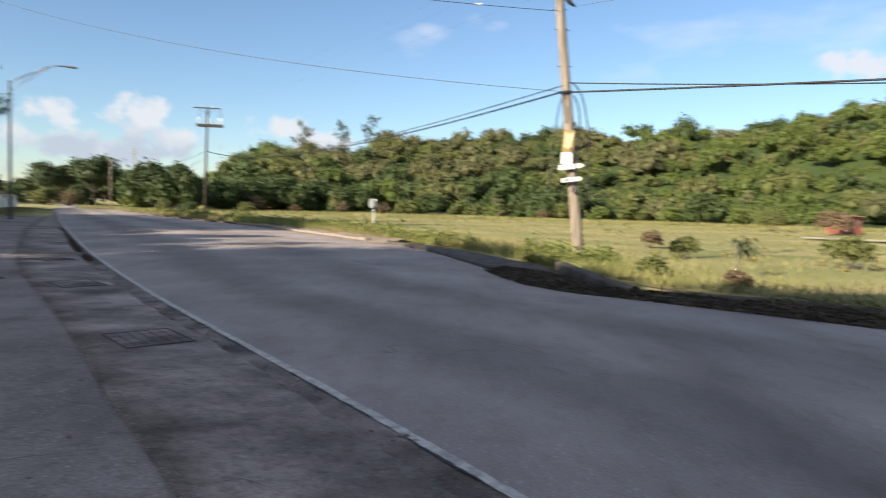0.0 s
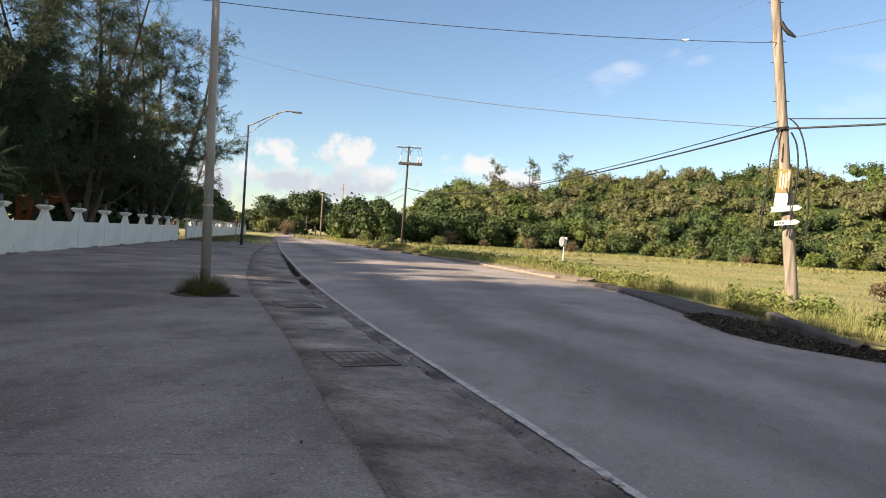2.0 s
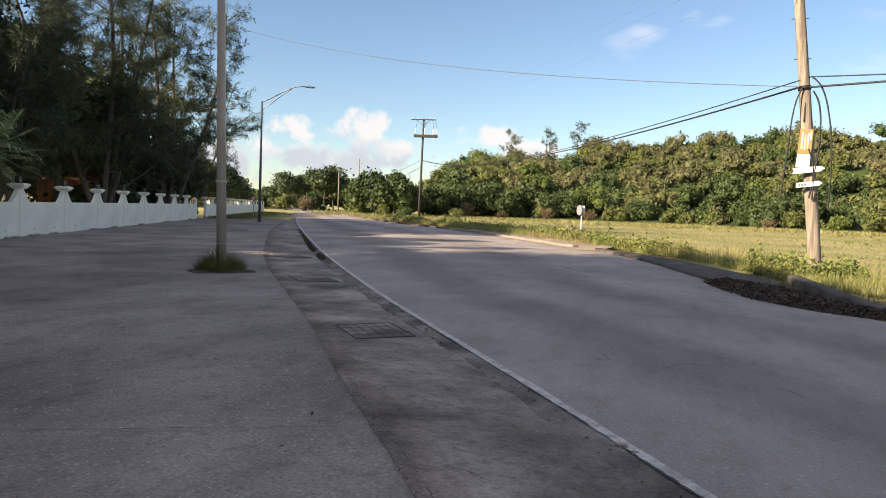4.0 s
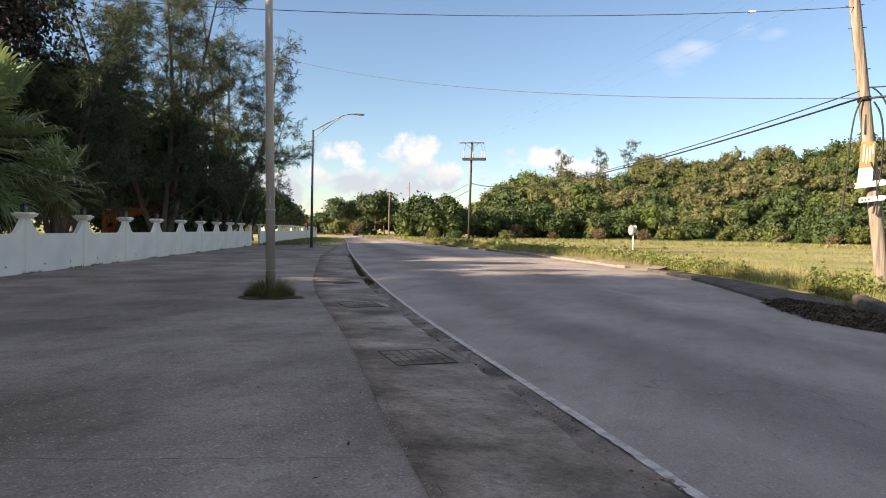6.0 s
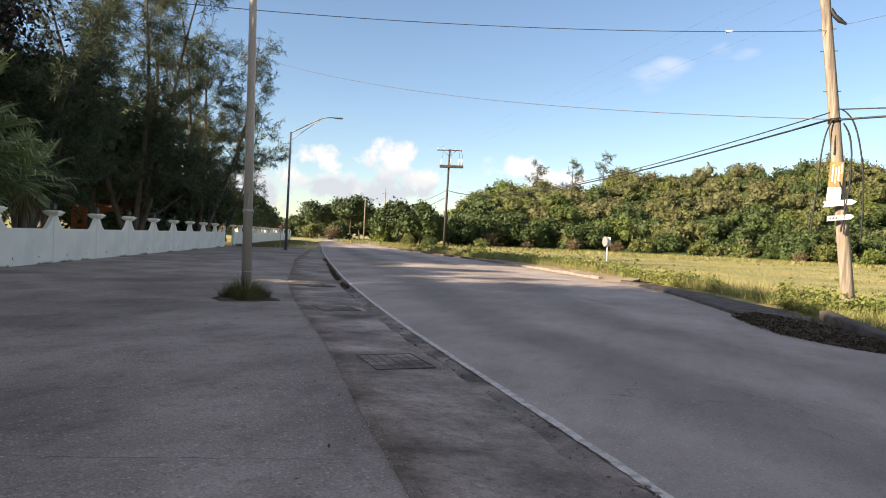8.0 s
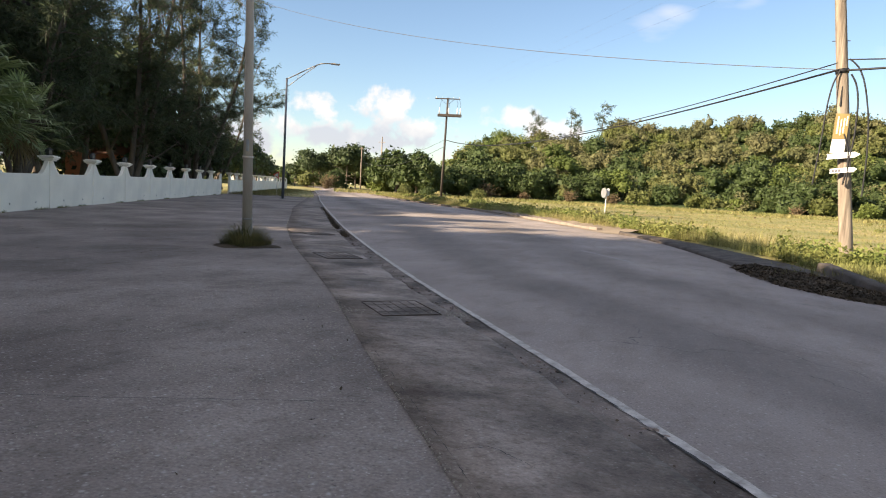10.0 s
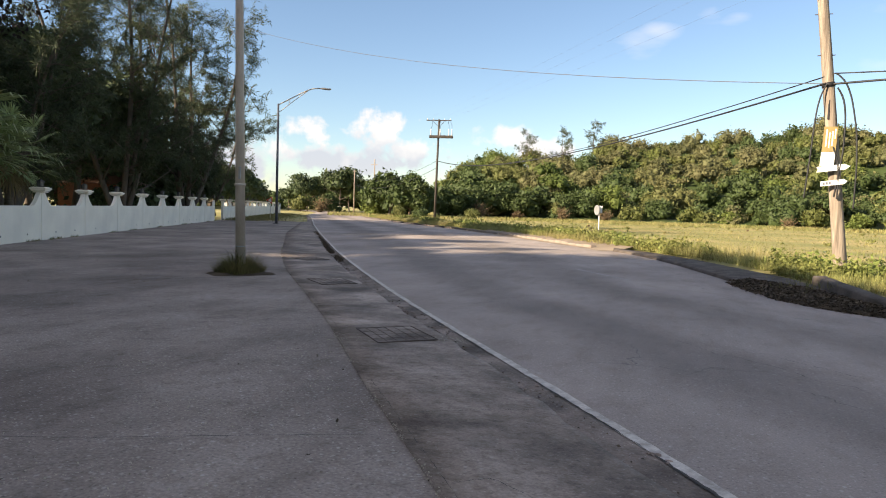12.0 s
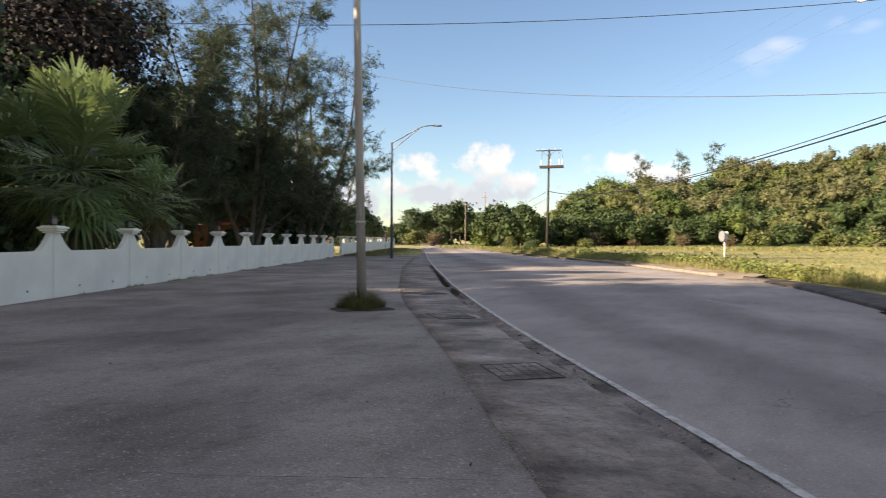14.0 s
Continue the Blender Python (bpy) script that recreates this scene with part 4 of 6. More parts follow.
def timber_pole():
    ob = thing("timber_pole", "leaning weathered timber pole with boards and cables", "utility pole")
    pts = [on_pole(z) for z in np.linspace(-0.3, 10.8, 24)]
    radii = [0.175 - 0.0055 * max(z, 0) for z in np.linspace(-0.3, 10.8, 24)]
    tube("pole", pts, radii, TIMBER, ob, sides=18)
    part("top_cap", cyl(bmesh.new(), 0.118, 0.10, on_pole(10.75), on_pole(10.83), 14), TIMBER, ob)
    for z in (7.8, 7.2, 6.1, 8.9):
        part("step_bolt", cyl(bmesh.new(), 0.012, 0.012, on_pole(z, -0.22), on_pole(z, 0.22), 6), IRON, ob)
    part("cable_clamp", cyl(bmesh.new(), 0.165, 0.165, on_pole(5.24), on_pole(5.36), 18), CABLE, ob, "dark cable strap", True)
    part("junction_box", box(bmesh.new(), (3.80, 20.85, 4.62), (0.05, 0.12, 0.55), None, 0.02), CABLE, ob, "slim black junction sleeve")
    # boards
    b = board("notice_board", ob, ((3.70, 4.15), (4.02, 4.14), (3.99, 3.47), (3.665, 3.47)), 0.02, BROWN, "brown painted notice board")
    for x, z, w, h, s in ((3.76, 3.84, 0.035, 0.46, 2), (3.83, 3.78, 0.03, 0.42, 2), (3.90, 3.82, 0.035, 0.40, 2), (3.965, 3.95, 0.03, 0.26, 2)):
        strip_mark(b, x, z, w, h, CREAMINK, s)
    board("blank_board", ob, ((3.665, 3.46), (3.985, 3.46), (3.97, 3.09), (3.64, 3.10)), 0.02, WHITE, "blank white panel")
    board("arrow_board", ob, ((3.57, 3.06), (4.22, 3.14), (4.35, 3.08), (4.24, 2.99), (3.57, 2.91), (3.61, 2.985)), 0.025, WHITE, "white arrow-shaped board")
    b = board("small_arrow_board", ob, ((3.69, 2.665), (4.22, 2.735), (4.31, 2.68), (4.23, 2.60), (3.69, 2.535)), 0.025, WHITE, "smaller white arrow board with faded lettering")
    for x, w in ((3.76, 0.05), (3.83, 0.05), (3.90, 0.05)):
        strip_mark(b, x, 2.615 + (x - 3.8) * 0.12, w, 0.07, INK)
    # slack tails of cable tied beside the pole
    for pts, r in ((((3.70, 20.75, 5.30), (3.55, 20.72, 5.0), (3.46, 20.70, 4.4), (3.40, 20.70, 3.4), (3.30, 20.72, 2.22)), 0.022),
                   (((3.88, 20.70, 5.58), (4.08, 20.66, 5.48), (4.28, 20.62, 4.95), (4.45, 20.60, 4.0), (4.50, 20.60, 3.0), (4.48, 20.61, 1.95)), 0.022),
                   (((3.95, 20.68, 5.18), (4.10, 20.66, 4.95), (4.18, 20.65, 4.4), (4.17, 20.65, 3.5), (4.10, 20.66, 2.9), (4.02, 20.70, 2.25)), 0.024),
                   (((3.93, 20.68, 3.6), (4.06, 20.66, 3.2), (4.10, 20.66, 2.7), (4.09, 20.68, 2.2)), 0.022)):
        tube("cable_tail", smooth_line(pts, 24), r, CABLE, ob, sides=6)
    # the strain insulator near the top
    tube("insulator", [(3.52, 20.78, 8.32), (3.62, 20.76, 8.12), (3.74, 20.74, 7.98), (3.90, 20.72, 7.86)], [0.05, 0.06, 0.07, 0.03], CABLE, ob, sides=8)


def wire(name, a, b, sag, r, mat, label, category="cable", n=40):
    a, b = Vector(a), Vector(b)
    pts = [a.lerp(b, k) - Vector((0, 0, 4 * sag * k * (1 - k))) for k in np.linspace(0, 1, n)]
    return tagged(tube(name, pts, r, mat, None, "", 5), label, category)


def road_sign():
    ob = thing("road_sign", "small round road sign on a white post, seen from behind", "road sign", (-4.2, 40.6, 0))
    part("post", cyl(bmesh.new(), 0.034, 0.034, (0, 0, -0.2), (0, 0, 2.0), 10), WHITE, ob, smooth=True)
    part("disc", cyl(bmesh.new(), 0.30, 0.30, (-0.12, -0.06, 1.84), (-0.14, -0.075, 1.84), 24), PLATE, ob, "grey metal disc")
    part("plate", box(bmesh.new(), (0.08, -0.06, 1.88), (0.20, 0.015, 0.44), None, 0.004), WHITE, ob, "white plate")
    part("bracket", box(bmesh.new(), (0, -0.045, 1.84), (0.3, 0.02, 0.05)), PLATE, ob)


def warning_sign():
    ob = thing("warning_sign", "small red-bordered triangular sign on a grey post", "road sign", (-41.2, 62.6, 0), turn=8)
    part("post", cyl(bmesh.new(), 0.035, 0.035, (0, 0, -0.1), (0, 0, 2.3), 8), GALV, ob, smooth=True)
    for name, r, y, mat in (("border", 0.46, -0.045, RED), ("face", 0.28, -0.062, WHITE)):
        bm = bmesh.new()
        bmesh.ops.create_cone(bm, cap_ends=True, segments=3, radius1=r, radius2=r, depth=0.012, matrix=Matrix.Translation((0, y, 2.05)) @ Matrix.Rotation(radians(90), 4, "X") @ Matrix.Rotation(radians(90), 4, "Z"))
        part(name, bm, mat, ob)


light_pole()
warning_sign()
street_lamp()
cross_arm_pole((-29.9, 83.75, 0), 13.4, "dark timber utility pole with a cross-arm and equipment beam")
plain_pole((-67.5, 135.5, 0), 9.8)
plain_pole((-64.0, 138.4, 0), 12.4, True)
timber_pole()
road_sign()
# two thick cables from the leaning pole to the far pole, and on beyond it
wire("thick_cable", on_pole(5.32, -0.1, -0.15), (-29.7, 83.5, 7.95), 1.3, 0.030, CABLE, "thick black cable sagging between two poles")
wire("thin_cable", on_pole(5.51, -0.1, -0.1), (-29.7, 83.5, 8.0), 1.36, 0.018, CABLE, "black cable sagging between two poles")
wire("thick_cable", (-29.9, 83.6, 7.0), (-67.5, 135.4, 6.6), 1.6, 0.03, CABLE, "black cable running on along the road")
wire("thin_cable", (-29.9, 83.6, 7.9), (-67.5, 135.4, 8.2), 1.6, 0.022, CABLE, "black cable running on along the road")
wire("thick_cable", on_pole(5.30, 0.1, -0.15), (42, -3.0, 5.24), 0.38, 0.030, CABLE, "thick black cable leading off beside the road")
wire("thin_cable", on_pole(5.59, 0.1, -0.1), (42, -3.0, 5.98), 1.15, 0.018, CABLE, "black cable leading off beside the road")
wire("overhead_wire", on_pole(7.73, 0, -0.1), (-30.0, 4.0, 8.65), 1.16, 0.010, WIRE, "thin overhead wire crossing the road")
wire("service_wire", on_pole(5.32, -0.05, -0.1), (-37.5, 45.0, 17.1), 1.31, 0.012, WIRE, "thin service wire crossing the road into trees")
wire("overhead_wire", (3.90, 20.72, 7.86), (46, -2.0, 12.5), 0.6, 0.008, WIRE, "thin overhead wire leading off from the pole")
for dx, z in ((-1.3, 9.64), (0.4, 9.2), (1.3, 8.4)):
    wire("power_line", (-29.7 + dx, 83.5 + dx * 0.2, 13.5), on_pole(z), 0.15, 0.0022, WIRE, "fine power line between two poles")
damper = thing("wire_damper", "small pale damper clipped on the overhead wire", "damper", (0.92, 19.49, 7.47))
part("body", cyl(bmesh.new(), 0.036, 0.026, (-0.09, 0, 0), (0.09, 0, 0.015), 8), PORCELAIN, damper)


# ---- trees and plants ----
def limb_line(rng, a, way, length, n=6, curl=0.18, rise=0.0):
    p, d = [np.array(a, float)], np.array(way, float)
    for _ in range(n - 1):
        d = d + rng.normal(0, curl, 3) + np.array([0, 0, rise])
        d /= np.linalg.norm(d)
        p.append(p[-1] + d * length / (n - 1))
    return np.array(p)


def casuarina(name, label, place, height, spread, seed, density=1.0, low=0.12, lean=(0.0, 0.0), coarse=1.0, stems=1):
    """A wispy casuarina: tall trunk, many rising limbs, and sprays of fine drooping needles."""
    rng = np.random.default_rng(seed)
    ob = thing(name, label, "tree", place)
    k = np.linspace(0, 1, 14)
    limbs, roots, ways = [], [], []
    for stem in range(stems):
        turn, away = stem * 2.4 + seed, 0.0 if stems == 1 else spread * rng.uniform(0.25, 0.62)
        high = height * (1.0 if stem == 0 else rng.uniform(0.62, 0.95))
        tip = np.array([lean[0] + math.cos(turn) * away, lean[1] + math.sin(turn) * away, high])
        bow = np.column_stack([np.sin(k * 5 + seed + stem) * 0.5, np.cos(k * 4 + seed) * 0.5, 0 * k]) * k[:, None]
        trunk = tip * np.column_stack([k ** 0.8, k ** 0.8, k]) + bow
        radii = 0.20 * (height / 16) * (1 - k * 0.92) * (1.0 if stems == 1 else 0.75) + 0.02
        sheet("trunk", *tube_arrays(trunk, radii, 8), BARK, ob, smooth=True)
        count = int(34 * density / stems ** 0.55)
        reach0 = spread * (1.0 if stems == 1 else 0.62)
        for i in range(count):
            f = low + (0.98 - low) * (i + rng.random()) / count
            base = np.array([np.interp(f, k, trunk[:, j]) for j in range(3)])
            a = rng.uniform(0, 2 * np.pi)
            reach = reach0 * (1 - 0.72 * f ** 1.5) * rng.uniform(0.55, 1.15)
            way = np.array([np.cos(a), np.sin(a), rng.uniform(0.15, 0.85)])
            line = limb_line(rng, base, way / np.linalg.norm(way), reach, 7, 0.16, 0.05)
            limbs.append(tube_arrays(line, np.linspace(0.06 * (1.1 - f) + 0.015, 0.01, 7), 5))
            for _ in range(10):
                s = rng.uniform(0.12, 1.0)
                q = np.array([np.interp(s, np.linspace(0, 1, 7), line[:, j]) for j in range(3)])
                w = way * 0.5 + rng.normal(0, 0.55, 3) + np.array([0, 0, 0.15])
                w /= np.linalg.norm(w)
                twig = limb_line(rng, q, w, rng.uniform(0.7, 1.7) * (0.6 + 0.05 * spread), 5, 0.2, -0.02)
                limbs.append(tube_arrays(twig, np.linspace(0.013, 0.006, 5), 3))
                m = int(62 * density * (1.25 - 0.6 * f) / stems ** 0.12)
                s2 = rng.uniform(0.1, 1.05, m)
                roots.append(np.stack([np.interp(s2, np.linspace(0, 1, 5), twig[:, j]) for j in range(3)], 1) + rng.normal(0, 0.05, (m, 3)))
                ways.append(np.tile(w, (m, 1)) * 0.6 + rng.normal(0, 0.55, (m, 3)) + np.array([0, 0, -0.12]))
    sheet("branchwork", *merge(limbs), BARK, ob, smooth=True)
    roots, ways = np.concatenate(roots), np.concatenate(ways)
    n = len(roots)
    ways /= np.linalg.norm(ways, axis=1, keepdims=True)
    ln = coarse ** 0.5 * rng.uniform(0.28, 0.62, n)[:, None]
    side = np.cross(ways, rng.normal(size=(n, 3)))
    side /= np.linalg.norm(side, axis=1, keepdims=True)
    wd = coarse * rng.uniform(0.012, 0.028, n)[:, None]
    mid = roots + ways * ln * 0.55
    tip = roots + ways * ln + np.array([0, 0, -0.10]) * ln
    v = np.stack([roots, mid + side * wd, tip, mid - side * wd], 1).reshape(-1, 3)
    sheet("needles", v, np.arange(4 * n).reshape(n, 4), NEEDLE, ob)
    return ob


def crown_arrays(rng, centre, radius, leaves, leaf, flat=0.8, lobes=9, hollow=0.55, core=0.0):
    """Leaf clusters over several uneven lobes; gaps between them stay open."""
    vs = []
    c = np.asarray(centre, float)
    r3 = np.array([radius, radius, radius * flat])
    lob = rng.normal(size=(lobes, 3))
    lob /= np.linalg.norm(lob, axis=1, keepdims=True)
    lob[:, 2] = np.abs(lob[:, 2]) * 1.1 - 0.35
    lob_c = c + lob * r3 * rng.uniform(0.35, 0.75, (lobes, 1))
    lob_r = radius * rng.uniform(0.32, 0.58, lobes)
    pick = rng.choice(lobes, leaves, p=lob_r ** 2 / (lob_r ** 2).sum())
    d = rng.normal(size=(leaves, 3))
    d /= np.linalg.norm(d, axis=1, keepdims=True)
    d[:, 2] = np.where(d[:, 2] < -0.5, -d[:, 2], d[:, 2])
    pos = lob_c[pick] + d * (lob_r[pick] * rng.uniform(hollow, 1.06, leaves))[:, None]
    if not core:
        return diamonds(rng, pos, leaf, d * 1.3, 0.75)
    # uneven tufts over the lobes, round a dense inside, so that no light shows through
    ripple = 1 + 0.16 * np.sin(pos @ rng.normal(0, 2.0, 3)) + 0.14 * np.sin(pos @ rng.normal(0, 4.5, 3)) + rng.normal(0, 0.07, leaves)
    pos = lob_c[pick] + (pos - lob_c[pick]) * ripple[:, None]
    shells = [trefoils(rng, pos, leaf, d)]
    for q, r in zip(lob_c, lob_r):
        bend = 1 + 0.22 * np.sin(BALL_V @ rng.normal(0, 3.2, 3) + rng.uniform(0, 6))
        shells.append((q + BALL_V * (r * core * bend)[:, None], BALL_F))
    return merge(shells)


def ball(segments=6, rings=5):
    """A small closed ball, all triangles."""
    a, b = np.arange(segments) * 2 * np.pi / segments, np.linspace(0.001, np.pi - 0.001, rings)
    v = np.stack([np.outer(np.sin(b), np.cos(a)), np.outer(np.sin(b), np.sin(a)), np.outer(np.cos(b), np.ones(segments))], -1).reshape(-1, 3)
    i, j = np.meshgrid(np.arange(rings - 1), np.arange(segments), indexing="ij")
    k = (j + 1) % segments
    q = np.stack([i * segments + j, (i + 1) * segments + j, (i + 1) * segments + k, i * segments + k], -1).reshape(-1, 4)
    return v, np.concatenate([q[:, [0, 1, 2]], q[:, [0, 2, 3]]])


BALL_V, BALL_F = ball()


def broad_tree(name, label, place, height, radius, seed, mat, leaves=5000, leaf=0.22, trunk_r=0.25, flat=0.8, crown_z=None, lobes=14, group="", core=0.0):
    rng = np.random.default_rng(seed)
    ob = thing(name, label, "tree", place, group)
    cz = crown_z if crown_z is not None else height - radius * flat
    k = np.linspace(0, 1, 8)
    trunk = np.column_stack([0.3 * np.sin(k * 3 + seed), 0.3 * np.cos(k * 3 + seed) - 0.3 * math.cos(seed), k * cz])
    items = [tube_arrays(trunk, trunk_r * (1 - 0.5 * k), 8)]
    for i in range(8):
        a = i * 2.4 + rng.uniform(-0.4, 0.4)
        f = rng.uniform(0.45, 1.0)
        base = np.array([np.interp(f, k, trunk[:, j]) for j in range(3)])
        way = np.array([math.cos(a), math.sin(a), rng.uniform(0.3, 1.0)])
        items.append(tube_arrays(limb_line(rng, base, way / np.linalg.norm(way), radius * rng.uniform(0.6, 0.9), 6), np.linspace(trunk_r * 0.4, 0.03, 6), 5))
    sheet("trunk", *merge(items), BARK, ob, smooth=True)
    sheet("crown", *crown_arrays(rng, (trunk[-1, 0], trunk[-1, 1], cz), radius, leaves, leaf, flat, lobes, 0.7 if core else 0.35, core), mat, ob)
    return ob


def fan_palm(place, crown_z, radius, fans, seed, label, dead=8):
    rng = np.random.default_rng(seed)
    ob = thing("fan_palm", label, "palm tree", place)
    k = np.linspace(0, 1, 12)
    sheet("trunk", *tube_arrays(np.column_stack([0.1 * np.sin(3 * k), 0 * k, k * crown_z]), 0.17 + 0.05 * np.sin(k * 40) * 0.4, 10), BARK_PALM, ob, smooth=True)
    for i in range(fans + dead):
        old = i >= fans
        a = i * 2.399 + rng.uniform(-0.3, 0.3)
        f = (i + 0.5) / fans
        rise = math.radians(88 - 148 * f ** 0.95 + rng.uniform(-8, 8)) if not old else math.radians(rng.uniform(-72, -48))
        d = np.array([math.cos(a) * math.cos(rise), math.sin(a) * math.cos(rise), math.sin(rise)])
        ln = radius * (rng.uniform(0.40, 0.74) if not old else rng.uniform(0.25, 0.4))
        if not old and rise < -0.3:
            ln *= 0.65
        start = np.array([0, 0, crown_z + rng.uniform(-0.25, 0.1)])
        hub = start + d * ln + np.array([0, 0, -0.12 * ln * math.cos(rise)])
        stalk = np.stack([start, start + d * ln * 0.5 + np.array([0, 0, 0.03]), hub])
        items = [tube_arrays(stalk, [0.035, 0.025, 0.016], 5)]
        # the blade: pleated segments spread as a fan, the tips split and drooping
        side = np.cross(d, np.array([0, 0, 1.0]))
        side /= np.linalg.norm(side) + 1e-9
        nrm = np.cross(side, d)
        m = 22
        ang = np.linspace(-1.95, 1.95, m) + rng.normal(0, 0.03, m)
        seg = radius * 0.36 * (0.72 + 0.28 * np.cos(ang * 0.75)) * rng.uniform(0.92, 1.08, m)
        dirs = np.cos(ang)[:, None] * d + np.sin(ang)[:, None] * side + 0.22 * np.abs(np.sin(ang))[:, None] * nrm
        dirs /= np.linalg.norm(dirs, axis=1, keepdims=True)
        perp = np.cross(dirs, nrm)
        w = 0.036 * radius / 2.6
        droop = np.array([0, 0, -1.0])
        mid = hub + dirs * (seg * 0.55)[:, None]
        bend = hub + dirs * (seg * 0.82)[:, None] + droop * (seg * (0.05 if not old else 0.12))[:, None]
        tip = hub + dirs * (seg * 0.98)[:, None] + droop * (seg * (0.22 if not old else 0.35) * rng.uniform(0.5, 1.5, m))[:, None]
        v = np.stack([np.tile(hub, (m, 1)), mid + perp * w, bend + perp * w * 0.5, tip, bend - perp * w * 0.5, mid - perp * w], 1)
        base = np.arange(m)[:, None] * 6
        tri = np.concatenate([base + np.array([0, 1, 5]), base + np.array([5, 1, 2]), base + np.array([5, 2, 4]), base + np.array([4, 2, 3])])
        sv, sf = items[0]
        sft = np.concatenate([sf[:, [0, 1, 2]], sf[:, [0, 2, 3]]])
        vv, ff = merge([(v.reshape(-1, 3), tri), (sv, sft)])
        sheet("dead_frond" if old else "frond", vv, ff, PALM_DEAD if old else PALM, ob, "dry brown hanging fan" if old else "")
    return ob


def at_wall(s, back):
    p = wall_point(s, back)
    return (p.x, p.y, -0.15)


# the garden behind the wall
fan_palm((-24.0, 15.4, -0.1), 4.3, 4.4, 96, 4, "large fan palm with glossy leaves behind the wall", 9)
fan_palm((-25.9, 20.3, -0.1), 3.4, 2.4, 34, 9, "smaller fan palm with browned fronds behind the wall", 7)
casuarina("casuarina_tree", "tall wispy casuarina with drooping needles behind the wall", at_wall(35, 2.5), 22.5, 11.0, 11, 1.25, coarse=0.95, stems=4)
casuarina("casuarina_tree", "tall wispy casuarina leaning over the wall", at_wall(24, 4.5), 21.0, 10.0, 12, 1.25, coarse=0.95, stems=4)
casuarina("casuarina_tree", "shorter casuarina with open branches near the gateway", at_wall(46, 3.0), 14.0, 9.0, 13, 0.95, coarse=1.2, stems=3)
casuarina("casuarina_tree", "dark dense casuarina among the garden trees", at_wall(13, 7.0), 16.5, 8.5, 14, 1.2, coarse=0.95, stems=3)
casuarina("casuarina_tree", "tall casuarina at the back of the garden", at_wall(36, 13.0), 17.0, 7.0, 15, 0.9, coarse=1.4, stems=2)
# the trees at s -18.5 and -13.2 are unseen, placed for their shade
for s, back, h, r, seed in ((12.6, 12.2, 19.0, 7.4, 21), (-18.5, 15, 13.0, 5.0, 22), (17, 11, 13, 6.5, 23), (28, 9, 13.5, 6.5, 24), (-13.2, 6, 13.9, 6.1, 25), (37, 8, 11.5, 6.0, 26), (9, 14, 13.0, 6.5, 27), (22, 18, 12, 7, 28), (20, 9, 13.0, 6.0, 51), (31, 13, 12.5, 6.0, 52), (38, 18, 11, 7, 29)):
    broad_tree("shade_tree", "dense dark russet tree in the garden behind the wall" if seed == 21 else "dense dark shade tree in the garden behind the wall", at_wall(s, back), h, r, seed, LEAF_RUSSET if seed == 21 else LEAF_DARK, 22000 if seed == 21 else 12000, 0.18 if seed == 21 else 0.29, 0.28, 0.95, lobes=24, group="garden trees")
for i in range(10):
    broad_tree("shade_tree", "dark tree behind the far wall", at_wall(47 + 6 * i, 5.5 + 1.5 * (i % 3)), 7.2 + 0.9 * (i * 7 % 3), 4.4, 31 + i, LEAF_DARK, 2600, 0.40, 0.2, 0.85, group="garden trees", crown_z=3.6)
# unseen trees and a palm, added to shape the sun streaks on the road
broad_tree("shadow_tree", "unseen bare-stemmed tree, placed for its shade on the road", at_wall(-5.3, 14), 12.0, 3.0, 71, LEAF_DARK, 6000, 0.42, 0.24, 0.6, crown_z=9.1, lobes=22, group="roadside trees")
fan_palm((-30.75, 4.94, -0.1), 13.6, 1.5, 40, 6, "unseen tall slim palm, placed to shade the gap between sun streaks", 4)
broad_tree("shadow_tree", "unseen narrow tree, placed for its shade on the road", at_wall(-2.7, 18), 17.2, 2.3, 75, LEAF_DARK, 6500, 0.42, 0.24, 1.9, crown_z=12.9, lobes=26, group="roadside trees")
broad_tree("shadow_tree", "unseen leafy tree, placed for its shade on the road", at_wall(3.1, 16), 14.0, 2.8, 76, LEAF_DARK, 6500, 0.42, 0.22, 1.4, crown_z=10.2, lobes=26, group="roadside trees")
broad_tree("streak_tree", "unseen slender tree, placed to cut a sun streak short", at_wall(-7.6, 6), 8.8, 2.1, 72, LEAF_DARK, 5500, 0.36, 0.14, 1.2, crown_z=6.4, lobes=26, group="roadside trees")
# the undergrowth of the garden, seen dark between the trunks
# the shrub at s -7 is unseen, added to block sun on the tarmac
for i, (s, back, h, r) in enumerate(((-10, 8, 4.0, 3.4), (-7, 10, 7.0, 4.0), (30.3, 5.2, 2.9, 2.3), (25.2, 6.0, 3.0, 1.7), (37.8, 5.0, 2.8, 2.2), (35.2, 5.4, 2.6, 1.0), (-4, 6.5, 3.2, 2.8), (2, 9, 4.0, 3.4), (8, 10, 4.2, 3.5), (14, 16, 5, 4), (21, 22, 6, 5), (30, 20, 6, 5), (38, 12, 5, 4), (0, 18, 6, 5), (45, 10, 4.5, 3.8), (-18, 9, 5, 4), (50, 18, 6, 5))):
    broad_tree("garden_shrub", "dark overgrown shrub beneath the garden trees", at_wall(s, back), h, r, 300 + i, LEAF_DARK, 3600, 0.30, 0.08, 0.75, crown_z=h * 0.45, group="garden shrubs")
